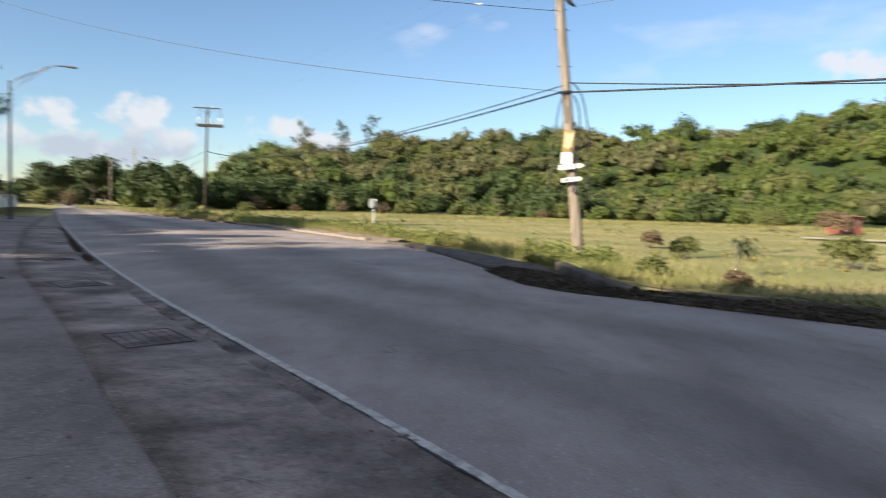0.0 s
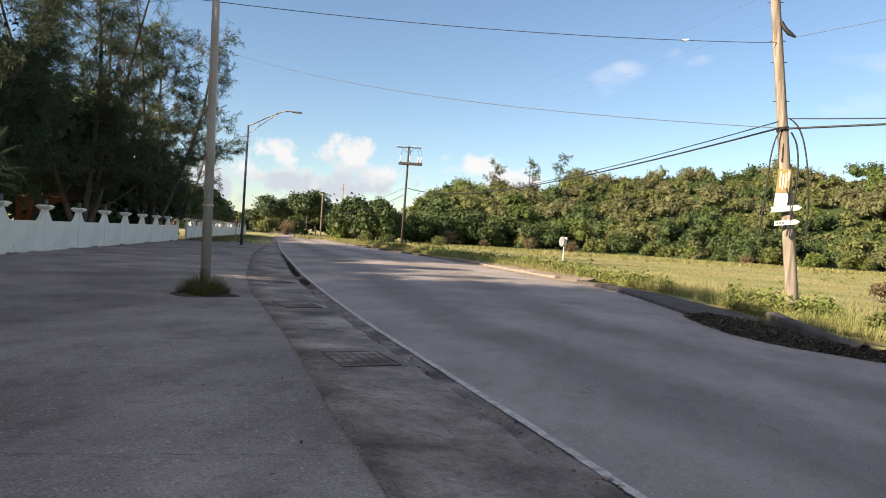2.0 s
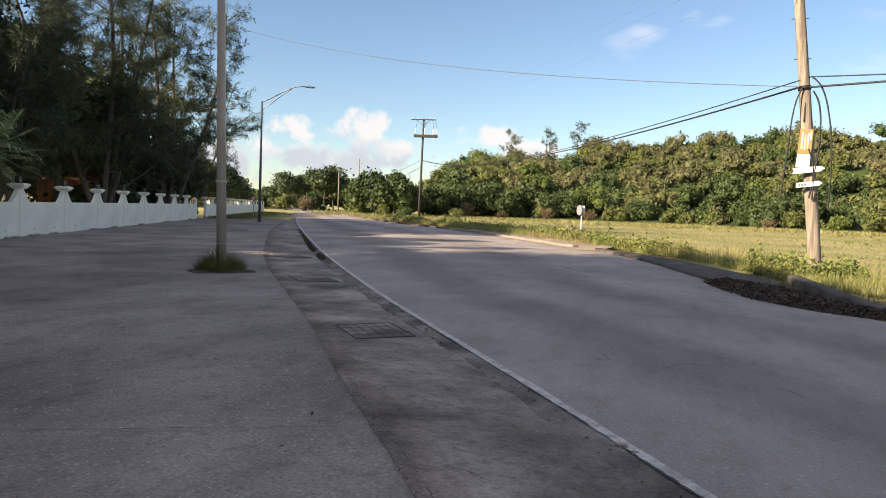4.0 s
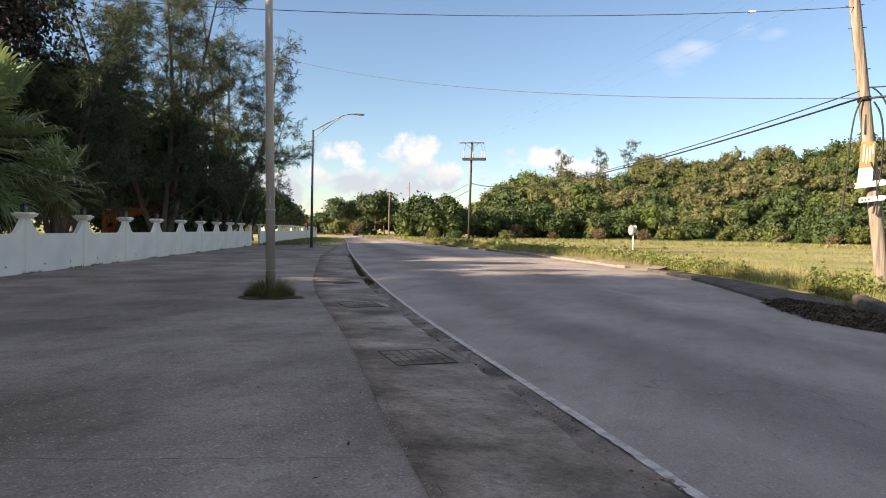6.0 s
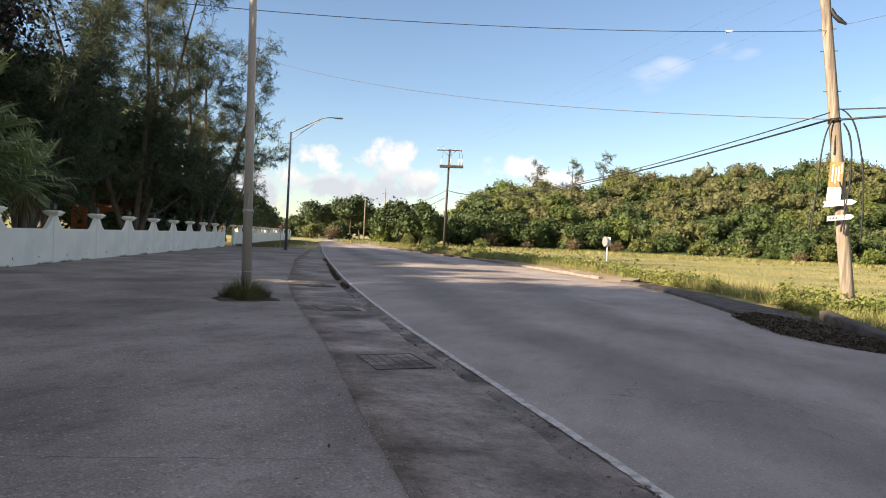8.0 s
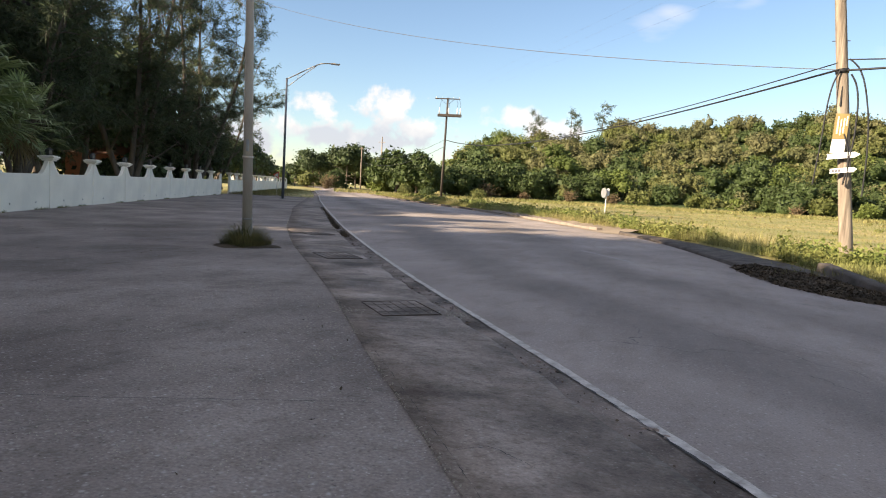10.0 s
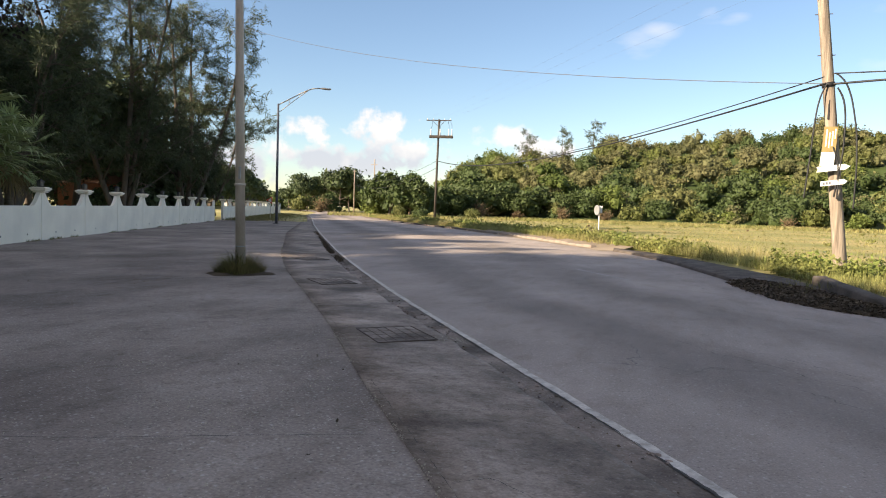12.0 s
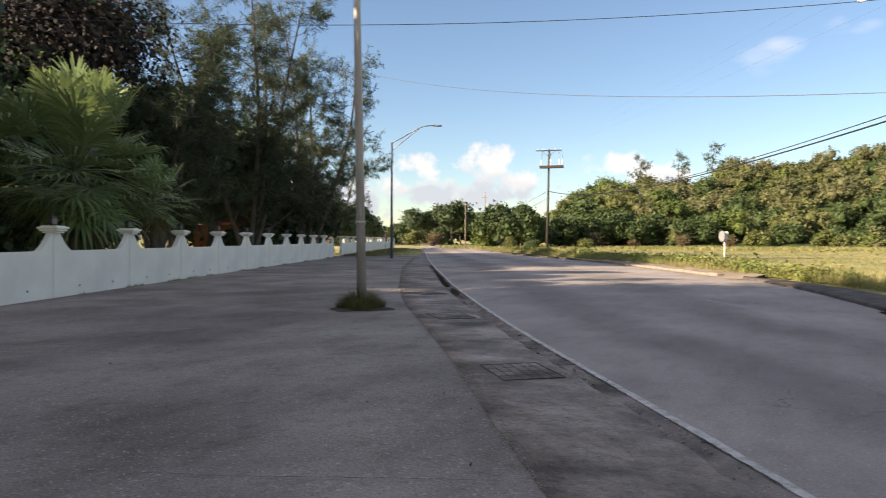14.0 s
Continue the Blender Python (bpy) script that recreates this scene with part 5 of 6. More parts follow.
# young trees added along the garden's back, a thick screen against the low sun
for i, s in enumerate((-25, -20.5, -16, -12, -8.3, -3.5, 1, 5.5, 10, 14.5, 19, 23.5, 28)):
    broad_tree("shade_screen_tree", "bushy tree added at the back of the garden to block low sun", at_wall(s, 11.5 + (i % 3)), 10.4, 3.7, 400 + i, LEAF_DARK, 3600, 0.40, 0.14, 1.35, crown_z=5.4, lobes=22, group="garden screen")
# unseen trees added further along, whose shade lies on the road
for s, back, h, r, seed in ((-21.5, 4, 10.9, 5.0, 41), (-17.6, 5, 12.2, 4.6, 53), (-33, 11, 17, 6.5, 46), (-27.5, 4, 12.4, 4.8, 50), (-31, 4, 15, 6.5, 42), (-40, 5, 21, 8, 43), (-52, 5, 22, 8.5, 44), (-64, 5, 22, 8.5, 45), (-36, 14, 20, 8, 47), (-21, 13, 13.6, 6.5, 48), (-50, 16, 22, 9, 49)):
    broad_tree("shade_tree", "unseen dense tree along the boundary wall, placed for its shade", at_wall(s, back), h, r, seed, LEAF_DARK, 5600, 0.82, 0.3, 0.95, lobes=26, group="roadside trees")


def thicket_arrays(rng, centre, radius, leaves, leaf, flat=0.85, lobes=12):
    """One uneven crown of a thicket: ragged tufts of leaves on many small lobes, open in places, over a dense inside."""
    c = np.asarray(centre, float)
    lob = rng.normal(size=(lobes, 3))
    lob /= np.linalg.norm(lob, axis=1, keepdims=True)
    lob[:, 2] = np.abs(lob[:, 2]) * 1.15 - 0.4
    lob_c = c + lob * np.array([radius, radius, radius * flat]) * rng.uniform(0.25, 0.9, (lobes, 1))
    lob_r = radius * rng.uniform(0.20, 0.52, lobes)
    pick = rng.choice(lobes, leaves, p=lob_r ** 2 / (lob_r ** 2).sum())
    d = rng.normal(size=(leaves, 3))
    d /= np.linalg.norm(d, axis=1, keepdims=True)
    d[:, 2] = np.where(d[:, 2] < -0.4, -d[:, 2], d[:, 2])
    reach = 1.0 - np.abs(rng.normal(0, 0.22, leaves)) + 0.30 * (rng.random(leaves) < 0.06)
    ripple = 1 + 0.20 * np.sin(d @ rng.normal(0, 5.0, 3) + rng.uniform(0, 6)) + 0.16 * np.sin(d @ rng.normal(0, 11.0, 3))
    pos = lob_c[pick] + d * (lob_r[pick] * reach * ripple)[:, None]
    size = leaf * np.exp(rng.normal(0, 0.35, leaves))
    shells = [trefoils(rng, pos, size, d * 0.9)]
    for q, r in zip(lob_c, lob_r):
        shells.append((q + CORE_V * (r * 0.62), CORE_F))
    return merge(shells)


def hillside():
    """The bush that covers the hill: one crown beside another, too many to count."""
    rng = np.random.default_rng(77)
    kinds = [("hillside_bush", LEAF, "dense olive-green bush covering the hillside", []), ("hillside_woods", LEAF_DEEP, "darker trees scattered over the wooded hillside", []),
             ("hillside_scrub", LEAF_PALE, "greyish olive scrub over the upper hillside", []), ("hillside_thicket", LEAF_LIME, "light green thicket on the sunny hillside", [])]
    spots = []
    for _ in range(5200):
        angle, r = rng.uniform(-19, 41), rng.uniform(163, 258)
        x, y = r * math.sin(math.radians(angle)), r * math.cos(math.radians(angle))
        rad = 1.9 + 5.2 * rng.random() ** 1.9
        if all((x - a) ** 2 + (y - b) ** 2 > (0.50 * (rad + c)) ** 2 for a, b, c, _, _ in spots):
            spots.append((x, y, rad, angle, r))
    ground = hill(np.array([p[0] for p in spots]), np.array([p[1] for p in spots]))
    for (x, y, rad, angle, r), z in zip(spots, ground):
        tall = rng.uniform(0.25, 0.8) + (0.55 if rng.random() < 0.10 else 0.0)
        wide = noise.noise(Vector((x * 0.035, y * 0.035, 1.0)))
        if angle > 17 + 6 * wide:
            share = (0.26, 0.16, 0.06)
        elif r > 196 + 30 * wide:
            share = (0.34, 0.22, 0.40)
        else:
            share = (0.30, 0.46, 0.10)
        k = int(np.searchsorted(np.cumsum(share), rng.random()))
        kinds[k][3].append(thicket_arrays(rng, (x, y, z + rad * tall), rad, int(150 + 56 * rad * rad), 0.36, rng.uniform(0.7, 1.1)))
    for _ in range(110):
        angle, r = rng.uniform(-46, -17), rng.uniform(222, 268)
        rad = rng.uniform(2.5, 5.5)
        kinds[1][3].append(thicket_arrays(rng, (r * math.sin(math.radians(angle)), r * math.cos(math.radians(angle)), rad * rng.uniform(0.4, 1.0)), rad, int(150 + 44 * rad * rad), 0.48))
    for name, mat, label, items in kinds:
        tagged(sheet(name, *merge(items), mat, None, label), category="woods", kind="stuff")


def hill_floor():
    """Knee-high undergrowth that hides the ground between the crowns on the hill."""
    rows = []
    for r in np.linspace(160, 330, 70):
        a = np.radians(np.linspace(-19.5, 48, 230))
        x, y = r * np.sin(a), r * np.cos(a)
        bumps = np.array([noise.noise(Vector((p * 0.4, q * 0.4, 2.0))) for p, q in zip(x, y)])
        rows.append(np.column_stack([x, y, hill(x, y) + (0.9 + 0.8 * bumps) * min(1.0, (r - 159) / 6)]))
    v, f = loft(rows)
    tagged(sheet("hillside_undergrowth", v, f[:, ::-1], LEAF_DEEP, None, "low green undergrowth between the hillside trees", True), category="undergrowth", kind="stuff")


CORE_V, CORE_F = ball(5, 4)
hill_floor()
hillside()


# the edge of the wood: separate trees along the far side of the pasture
def edge_tree(height, radius, seed, mat, leaves, flat, label):
    rng = np.random.default_rng(seed)
    ob = thing("field_tree", label, "tree", (0, 0, 0), "trees along the pasture")
    cz = height - radius * flat * (0.95 if height > 12 else 1.25)
    k = np.linspace(0, 1, 7)
    trunk = np.column_stack([0.3 * np.sin(k * 3 + seed), 0.25 * np.cos(k * 2 + seed), k * cz - 0.3])
    items = [tube_arrays(trunk, 0.24 * (1 - 0.5 * k), 7)]
    for i in range(9):
        a = i * 2.4 + rng.uniform(-0.4, 0.4)
        base = trunk[int(rng.integers(2, 7))]
        way = np.array([math.cos(a), math.sin(a), rng.uniform(0.2, 0.9)])
        items.append(tube_arrays(limb_line(rng, base, way / np.linalg.norm(way), radius * rng.uniform(0.5, 0.9), 6), np.linspace(0.09, 0.02, 6), 5))
    sheet("trunk", *merge(items), BARK, ob, smooth=True)
    sheet("crown", *thicket_arrays(rng, (trunk[-1, 0], trunk[-1, 1], cz), radius, leaves, 0.36, flat, 18), mat, ob)
    return ob


KINDS = [edge_tree(h, r, 60 + i, mat, n, flat, label) for i, (h, r, mat, n, flat, label) in enumerate((
    (8.0, 4.4, LEAF_DEEP, 4600, 1.0, "leafy green tree at the edge of the pasture"), (6.4, 4.0, LEAF, 3800, 0.85, "bushy olive-green tree at the edge of the pasture"),
    (9.6, 5.0, LEAF_DEEP, 5200, 0.95, "tall leafy green tree at the edge of the pasture"), (5.4, 3.6, LEAF_LIME, 3400, 0.85, "low light-green tree at the edge of the pasture"),
    # the dark leaf colour stands in for partial shade on this kind
    (12.5, 5.6, LEAF_DARK, 6000, 0.9, "broad tree at the bend of the road, leaves darkened as in shade")))]
_rng = np.random.default_rng(91)
for angle, r, s, kind in ((-31.9, 205, 0.62, 4), (-30.4, 198, 0.92, 4), (-28.9, 204, 0.90, 4), (-27.7, 190, 1.08, 4), (-26.9, 196, 0.92, 4), (-25.3, 206, 0.86, 4), (-33.2, 210, 0.8, 3), (-30.9, 184, 0.85, 1), (-28.6, 182, 0.75, 0),
                          (-24.9, 140, 0.80, 3), (-23.4, 134, 1.12, 2), (-21.9, 133, 1.10, 2), (-20.6, 140, 0.95, 0), (-19.4, 150, 1.0, 0), (-18.2, 152, 1.0, 0), (-24.0, 150, 1.1, 0), (-22.4, 146, 1.1, 0),
                          (-16.8, 158, 1.05, 0), (-15.2, 163, 1.15, 2), (-13.6, 164, 1.1, 2), (-12.0, 162, 1.0, 0), (-10.4, 166, 1.05, 2), (-9.0, 164, 0.9, 0), (-7.4, 165, 1.0, 0),
                          (-16.0, 178, 1.5, 2), (-13.4, 185, 1.4, 0), (-5.6, 166, 0.75, 3), (-3.4, 163, 0.8, 1), (-1.2, 166, 0.8, 0), (1.5, 164, 0.8, 1), (4.2, 163, 0.7, 3),
                          (7, 162, 0.8, 0), (10, 160, 0.85, 1), (12.8, 160, 0.75, 3), (15.6, 158, 0.9, 1), (18.5, 156, 0.8, 3), (21, 154, 0.95, 0), (23.5, 154, 0.8, 3), (26, 156, 0.7, 1), (36, 160, 0.8, 3)):
    copy_thing(KINDS[kind], pose(r * math.sin(math.radians(angle)), r * math.cos(math.radians(angle)), -0.3, 0, 0, float(_rng.uniform(0, 360))) @ Matrix.Diagonal((s, s, s, 1)))
for i, (angle, r) in enumerate(((-38, 215), (-36.6, 210), (-40, 220), (-34.6, 205), (-42, 225))):
    KINDS[i].matrix_basis = pose(r * math.sin(math.radians(angle)), r * math.cos(math.radians(angle)), -0.3)


def dry_bush(angle, r, width, height, seed):
    """A bush of bare, dry twigs with a few withered leaves, at the foot of the wood."""
    rng = np.random.default_rng(seed)
    ob = thing("dry_bush", "bare brown bush of dry twigs at the foot of the wood", "bush", (r * math.sin(math.radians(angle)), r * math.cos(math.radians(angle)), -0.1), "dry bushes")
    items, tips = [], []
    for i in range(90):
        a, lean = rng.uniform(0, 2 * np.pi), rng.uniform(0.1, 1.0)
        way = np.array([math.cos(a) * lean * width / height, math.sin(a) * lean * width / height, 1.0])
        line = limb_line(rng, (rng.normal(0, 0.3), rng.normal(0, 0.3), 0), way / np.linalg.norm(way), height * rng.uniform(0.5, 1.15), 6, 0.16)
        items.append(tube_arrays(line, np.linspace(0.05, 0.02, 6), 3))
        tips.append(line[2:])
    sheet("twigs", *merge(items), LEAF_DRY, ob)
    tips = np.concatenate(tips)
    sheet("leaves", *trefoils(rng, tips[rng.integers(0, len(tips), 420)] + rng.normal(0, 0.25, (420, 3)), 0.24, np.zeros(3)), LEAF_DRY, ob, "withered brown leaves")


for angle, r, width, height, seed in ((-15.7, 152, 2.6, 3.4, 1), (-8.8, 155, 1.8, 2.9, 2), (-5.3, 156, 1.9, 2.6, 3), (-29.3, 176, 3.2, 4.2, 4), (-12.6, 157, 1.3, 1.8, 5), (8.4, 154, 1.6, 2.0, 6)):
    dry_bush(angle, r, width, height, seed)
# three thin trees that stand over the skyline
for angle, r, h, seed in ((-11.9, 232, 15, 51), (-9.0, 236, 15.0, 52), (-6.5, 238, 17, 53)):
    x, y = r * math.sin(math.radians(angle)), r * math.cos(math.radians(angle))
    casuarina("skyline_tree", "thin open-crowned tree standing over the hill's skyline", (x, y, float(hill(np.array([x]), np.array([y]))[0])), h, 7.0, seed, 0.42, 0.35, coarse=1.9)


FOOTWAY_Y, FOOTWAY_WIDTH = (11, 13.2, 15.2, 17.4, 19.5, 22.4, 25.6, 29.4, 32), (0.9, 1.0, 1.3, 1.75, 1.85, 1.6, 1.4, 1.0, 0.75)


def grass_patch():
    rng = np.random.default_rng(17)
    # tall growth just behind the kerb, thinning into the cropped pasture
    edge = RIGHT_EDGE[(RIGHT_EDGE[:, 1] > -5) & (RIGHT_EDGE[:, 1] < 100)]
    e = resample(edge, 2000)
    i = rng.integers(0, 1999, 52000)
    t = np.gradient(e, axis=0)
    t /= np.linalg.norm(t, axis=1, keepdims=True)
    d = np.interp(e[i, 1], FOOTWAY_Y, FOOTWAY_WIDTH) + rng.exponential(1.5, 52000)
    root = e[i] + d[:, None] * np.stack([t[i, 1], -t[i, 0]], 1)
    clump = np.array([noise.noise(Vector((p[0] * 0.5, p[1] * 0.5, 0))) for p in root[::4]]).repeat(4)[:52000]
    z = np.full(52000, 0.10)
    ln = (0.20 + 0.30 * np.clip(clump + 0.2, 0, 1)) * np.clip(root[:, 1] / 22, 0.5, 1.25)
    keep = clump > -0.35
    v, f = blades(rng, np.column_stack([root, z])[keep], ln[keep], 0.012)
    tagged(sheet("verge_grass", v, f, GRASS, None, "long yellow-green grass along the kerb"), category="grass", kind="stuff")
    # the pasture: short tussocks
    x, y = rng.uniform(-60, 75, 170000), rng.uniform(12, 150, 170000)
    pts = np.column_stack([x, y])
    s = side_of(EDGE_COARSE, pts)
    keep = (s > 1.0) & (np.hypot(x, y) < 155) & (rng.random(170000) < np.clip(40 / np.hypot(x, y), 0.25, 1))
    pts = pts[keep]
    clump = np.array([noise.noise(Vector((p[0] * 0.12, p[1] * 0.12, 3.0))) for p in pts])
    v, f = blades(rng, np.column_stack([pts, np.full(len(pts), 0.02)]), 0.07 + 0.14 * np.clip(clump, 0, 1), 0.008 + 0.0004 * np.hypot(pts[:, 0], pts[:, 1]), 0.9)
    tagged(sheet("pasture_grass", v, f, GRASS, None, "cropped dry pasture grass"), category="grass", kind="stuff")


grass_patch()


# ---- small plants, litter and far buildings ----
def grass_tuft(place, radius, height, count, seed, label):
    rng = np.random.default_rng(seed)
    a, r = rng.uniform(0, 2 * np.pi, count), radius * np.sqrt(rng.random(count))
    root = np.column_stack([np.cos(a) * r, np.sin(a) * r, np.zeros(count)])
    n = count
    share = r / radius
    out = np.column_stack([np.cos(a), np.sin(a), np.zeros(n)]) * (0.15 + 0.75 * share)[:, None] + rng.normal(0, 0.28, (n, 3)) * np.array([1, 1, 0])
    lump = np.array([noise.noise(Vector((p[0] * 4, p[1] * 4, 2.0))) for p in root])
    ln = (height * rng.uniform(0.35, 1.2, n) * (1 - 0.72 * share ** 1.5) * (1 + 0.7 * lump))[:, None]
    s = np.column_stack([-np.sin(a), np.cos(a), np.zeros(n)]) * 0.006
    mid, tip = root + out * ln * 0.35 + np.array([0, 0, 0.6]) * ln, root + out * ln * 1.1 + np.array([0, 0, 0.85]) * ln
    v = np.stack([root - s, root + s, mid + s * 0.8, tip, mid - s * 0.8], 1).reshape(-1, 3)
    base = np.arange(n)[:, None] * 5
    f = np.concatenate([base + np.array([0, 1, 2]), base + np.array([0, 2, 4]), base + np.array([4, 2, 3])])
    ob = thing("grass_tuft", label, "grass tuft", place)
    sheet("blade_mass", v, f, GRASS_DARK, ob)
    # a ragged low mound of soil and dead leaves
    k = np.linspace(0, 2 * np.pi, 41)
    ring = 1 + 0.16 * np.sin(3 * k + 1) + 0.10 * np.sin(7 * k)
    rows = [np.column_stack([np.cos(k) * ring * radius * q, np.sin(k) * ring * radius * q, np.full(41, z)]) for q, z in ((1.22, -0.01), (1.1, 0.03), (0.7, 0.06), (0.02, 0.07))]
    sheet("soil", *loft(rows), LITTER, ob, "dark soil ring", True)


def shrub(place, radius, height, seed, mat, label, leaves=500, leaf=0.12):
    rng = np.random.default_rng(seed)
    ob = thing("shrub", label, "shrub", place, "field shrubs")
    items = []
    for i in range(9):
        a = rng.uniform(0, 2 * np.pi)
        way = np.array([math.cos(a), math.sin(a), rng.uniform(0.6, 1.6)])
        items.append(tube_arrays(limb_line(rng, (0, 0, -0.05), way / np.linalg.norm(way), height * rng.uniform(0.6, 1.0), 5), np.linspace(0.02, 0.006, 5), 4))
    sheet("stems", *merge(items), BARK, ob)
    sheet("foliage", *crown_arrays(rng, (0, 0, height * 0.55), radius, leaves, leaf, height / radius * 0.6, 9, 0.3), mat, ob)


def sapling(place):
    """A young plant with long drooping leaves that trail to one side."""
    rng = np.random.default_rng(5)
    ob = thing("sapling", "young plant with dark drooping strap leaves on a thin stem", "plant", place)
    tube("stem", [(0, 0, -0.05), (0.03, 0, 0.35), (0.0, 0.02, 0.8)], [0.03, 0.025, 0.02], BARK, ob)
    for i in range(22):
        a = rng.uniform(-1.2, 1.4) if i % 4 else rng.uniform(0, 6.28)
        ln = rng.uniform(0.45, 0.85)
        z0 = rng.uniform(0.45, 0.95)
        d = np.array([math.cos(a), math.sin(a), 0])
        mid = np.array([0, 0, z0]) + d * ln * 0.5 + np.array([0, 0, 0.12])
        tip = np.array([0, 0, z0]) + d * ln + np.array([0, 0, -0.10 - 0.2 * rng.random()])
        s = np.array([-d[1], d[0], 0]) * 0.05
        v = np.array([[0, 0, z0], mid + s, tip, mid - s])
        sheet("leaf", v, np.array([[0, 1, 2, 3]]), LEAF_DARK, ob)


def fallen_leaves():
    rng = np.random.default_rng(23)
    # the bed of litter that has washed against the parapet and spread over the road's edge
    outer = resample(smooth_line([(1.35, 18.2), (1.62, 16.7), (2.05, 14.9), (2.80, 13.65), (3.7, 13.05), (5.4, 11.6), (7.0, 10.2)], 60), 120)
    inner = resample(smooth_line([(1.85, 18.4), (2.9, 16.9), (3.30, 15.0), (3.62, 13.9), (4.3, 13.3), (5.9, 12.2), (7.5, 10.7)], 60), 120)
    rough = np.array([noise.noise(Vector((i * 0.35, 3.3, 0))) + 0.6 * noise.noise(Vector((i * 1.1, 3.3, 0))) for i in range(120)])
    rows = [up(outer + 0.10 * rough[:, None], ROAD_Z + 0.002)]
    for k in (0.12, 0.35, 0.65, 1.0):
        lump = np.array([noise.noise(Vector((i * 0.4, k * 5, 7.0))) for i in range(120)])
        rows.append(up(outer * (1 - k) + inner * k, 0.085 * k ** 0.6 + 0.02 * lump))
    tagged(sheet("litter_bed", *loft(rows), LITTER, None, "bed of dark earth and litter against the parapet", True), category="leaf litter", kind="stuff")
    n = 15000
    i, k = rng.integers(0, 119, n), rng.random(n) * 1.06 - 0.06
    p = outer[i] * (1 - k)[:, None] + inner[i] * k[:, None] + rng.normal(0, 0.05, (n, 2))
    z = np.clip(0.085 * np.clip(k, 0.02, 1) ** 0.6, ROAD_Z + 0.01, 0.1) + rng.uniform(-0.015, 0.025, n)
    z = np.where(k < 0.05, ROAD_Z + 0.03, z)
    # and along the near verge
    e = resample(RIGHT_EDGE[(RIGHT_EDGE[:, 1] > 2) & (RIGHT_EDGE[:, 1] < 17.2)], 900)
    t = np.gradient(e, axis=0)
    t /= np.linalg.norm(t, axis=1, keepdims=True)
    i = rng.integers(0, 700, 9000)
    d = np.abs(rng.normal(0, 0.5, 9000)) - 0.15
    q = e[i] + d[:, None] * np.stack([t[i, 1], -t[i, 0]], 1)
    zq = np.clip(ROAD_Z + 0.015 + d * 0.28, ROAD_Z + 0.01, 0.16) + rng.uniform(0, 0.05, 9000)
    near_verge = q[:, 1] < 12.4
    v, f = diamonds(rng, np.vstack([np.column_stack([p, z]), np.column_stack([q, zq])[near_verge]]), 0.030, np.array([0, 0, 1.0]), 0.6, 2.4)
    tagged(sheet("leaf_litter", v, f, LITTER, None, "dark leaf litter and twigs against the kerb"), category="leaf litter", kind="stuff")
    # weeds that have rooted in it
    i = rng.integers(150, 899, 2600)
    d = np.abs(rng.normal(0.25, 0.35, 2600))
    p = e[i] + d[:, None] * np.stack([t[i, 1], -t[i, 0]], 1)
    clump = np.array([noise.noise(Vector((a[0] * 1.1, a[1] * 1.1, 12.0))) for a in p])
    p = np.column_stack([p, np.clip(d * 0.28, 0.0, 0.18)])[clump > 0.0]
    v, f = blades(rng, p, 0.16, 0.007)
    tagged(sheet("litter_weeds", v, f, GRASS_DARK, None, "sparse weeds rooted in the leaf litter"), category="weeds", kind="stuff")
    # single leaves and grit on the tarmac and in the gutter
    x, y = rng.uniform(-16, 3, 700), rng.uniform(2, 30, 700)
    s = side_of(STRIP_LEFT, np.column_stack([x, y]))
    keep = s < 0
    p = np.column_stack([x, y, np.full(700, 0.014)])[keep]
    left = resample(LEFT_EDGE[(LEFT_EDGE[:, 1] > 0) & (LEFT_EDGE[:, 1] < 40)], 900)
    k = rng.integers(0, 899, 350)
    q = offset(left, -0.22)[k] + rng.normal(0, 0.06, (350, 2))
    p = np.vstack([p[::2], np.column_stack([q, np.full(350, -0.042)])])
    v, f = diamonds(rng, p, 0.020, np.array([0, 0, 1.0]), 0.35, 1.8)
    tagged(sheet("fallen_leaves", v, f, LITTER, None, "scattered dry leaves and grit on the ground"), category="fallen leaves", kind="stuff")


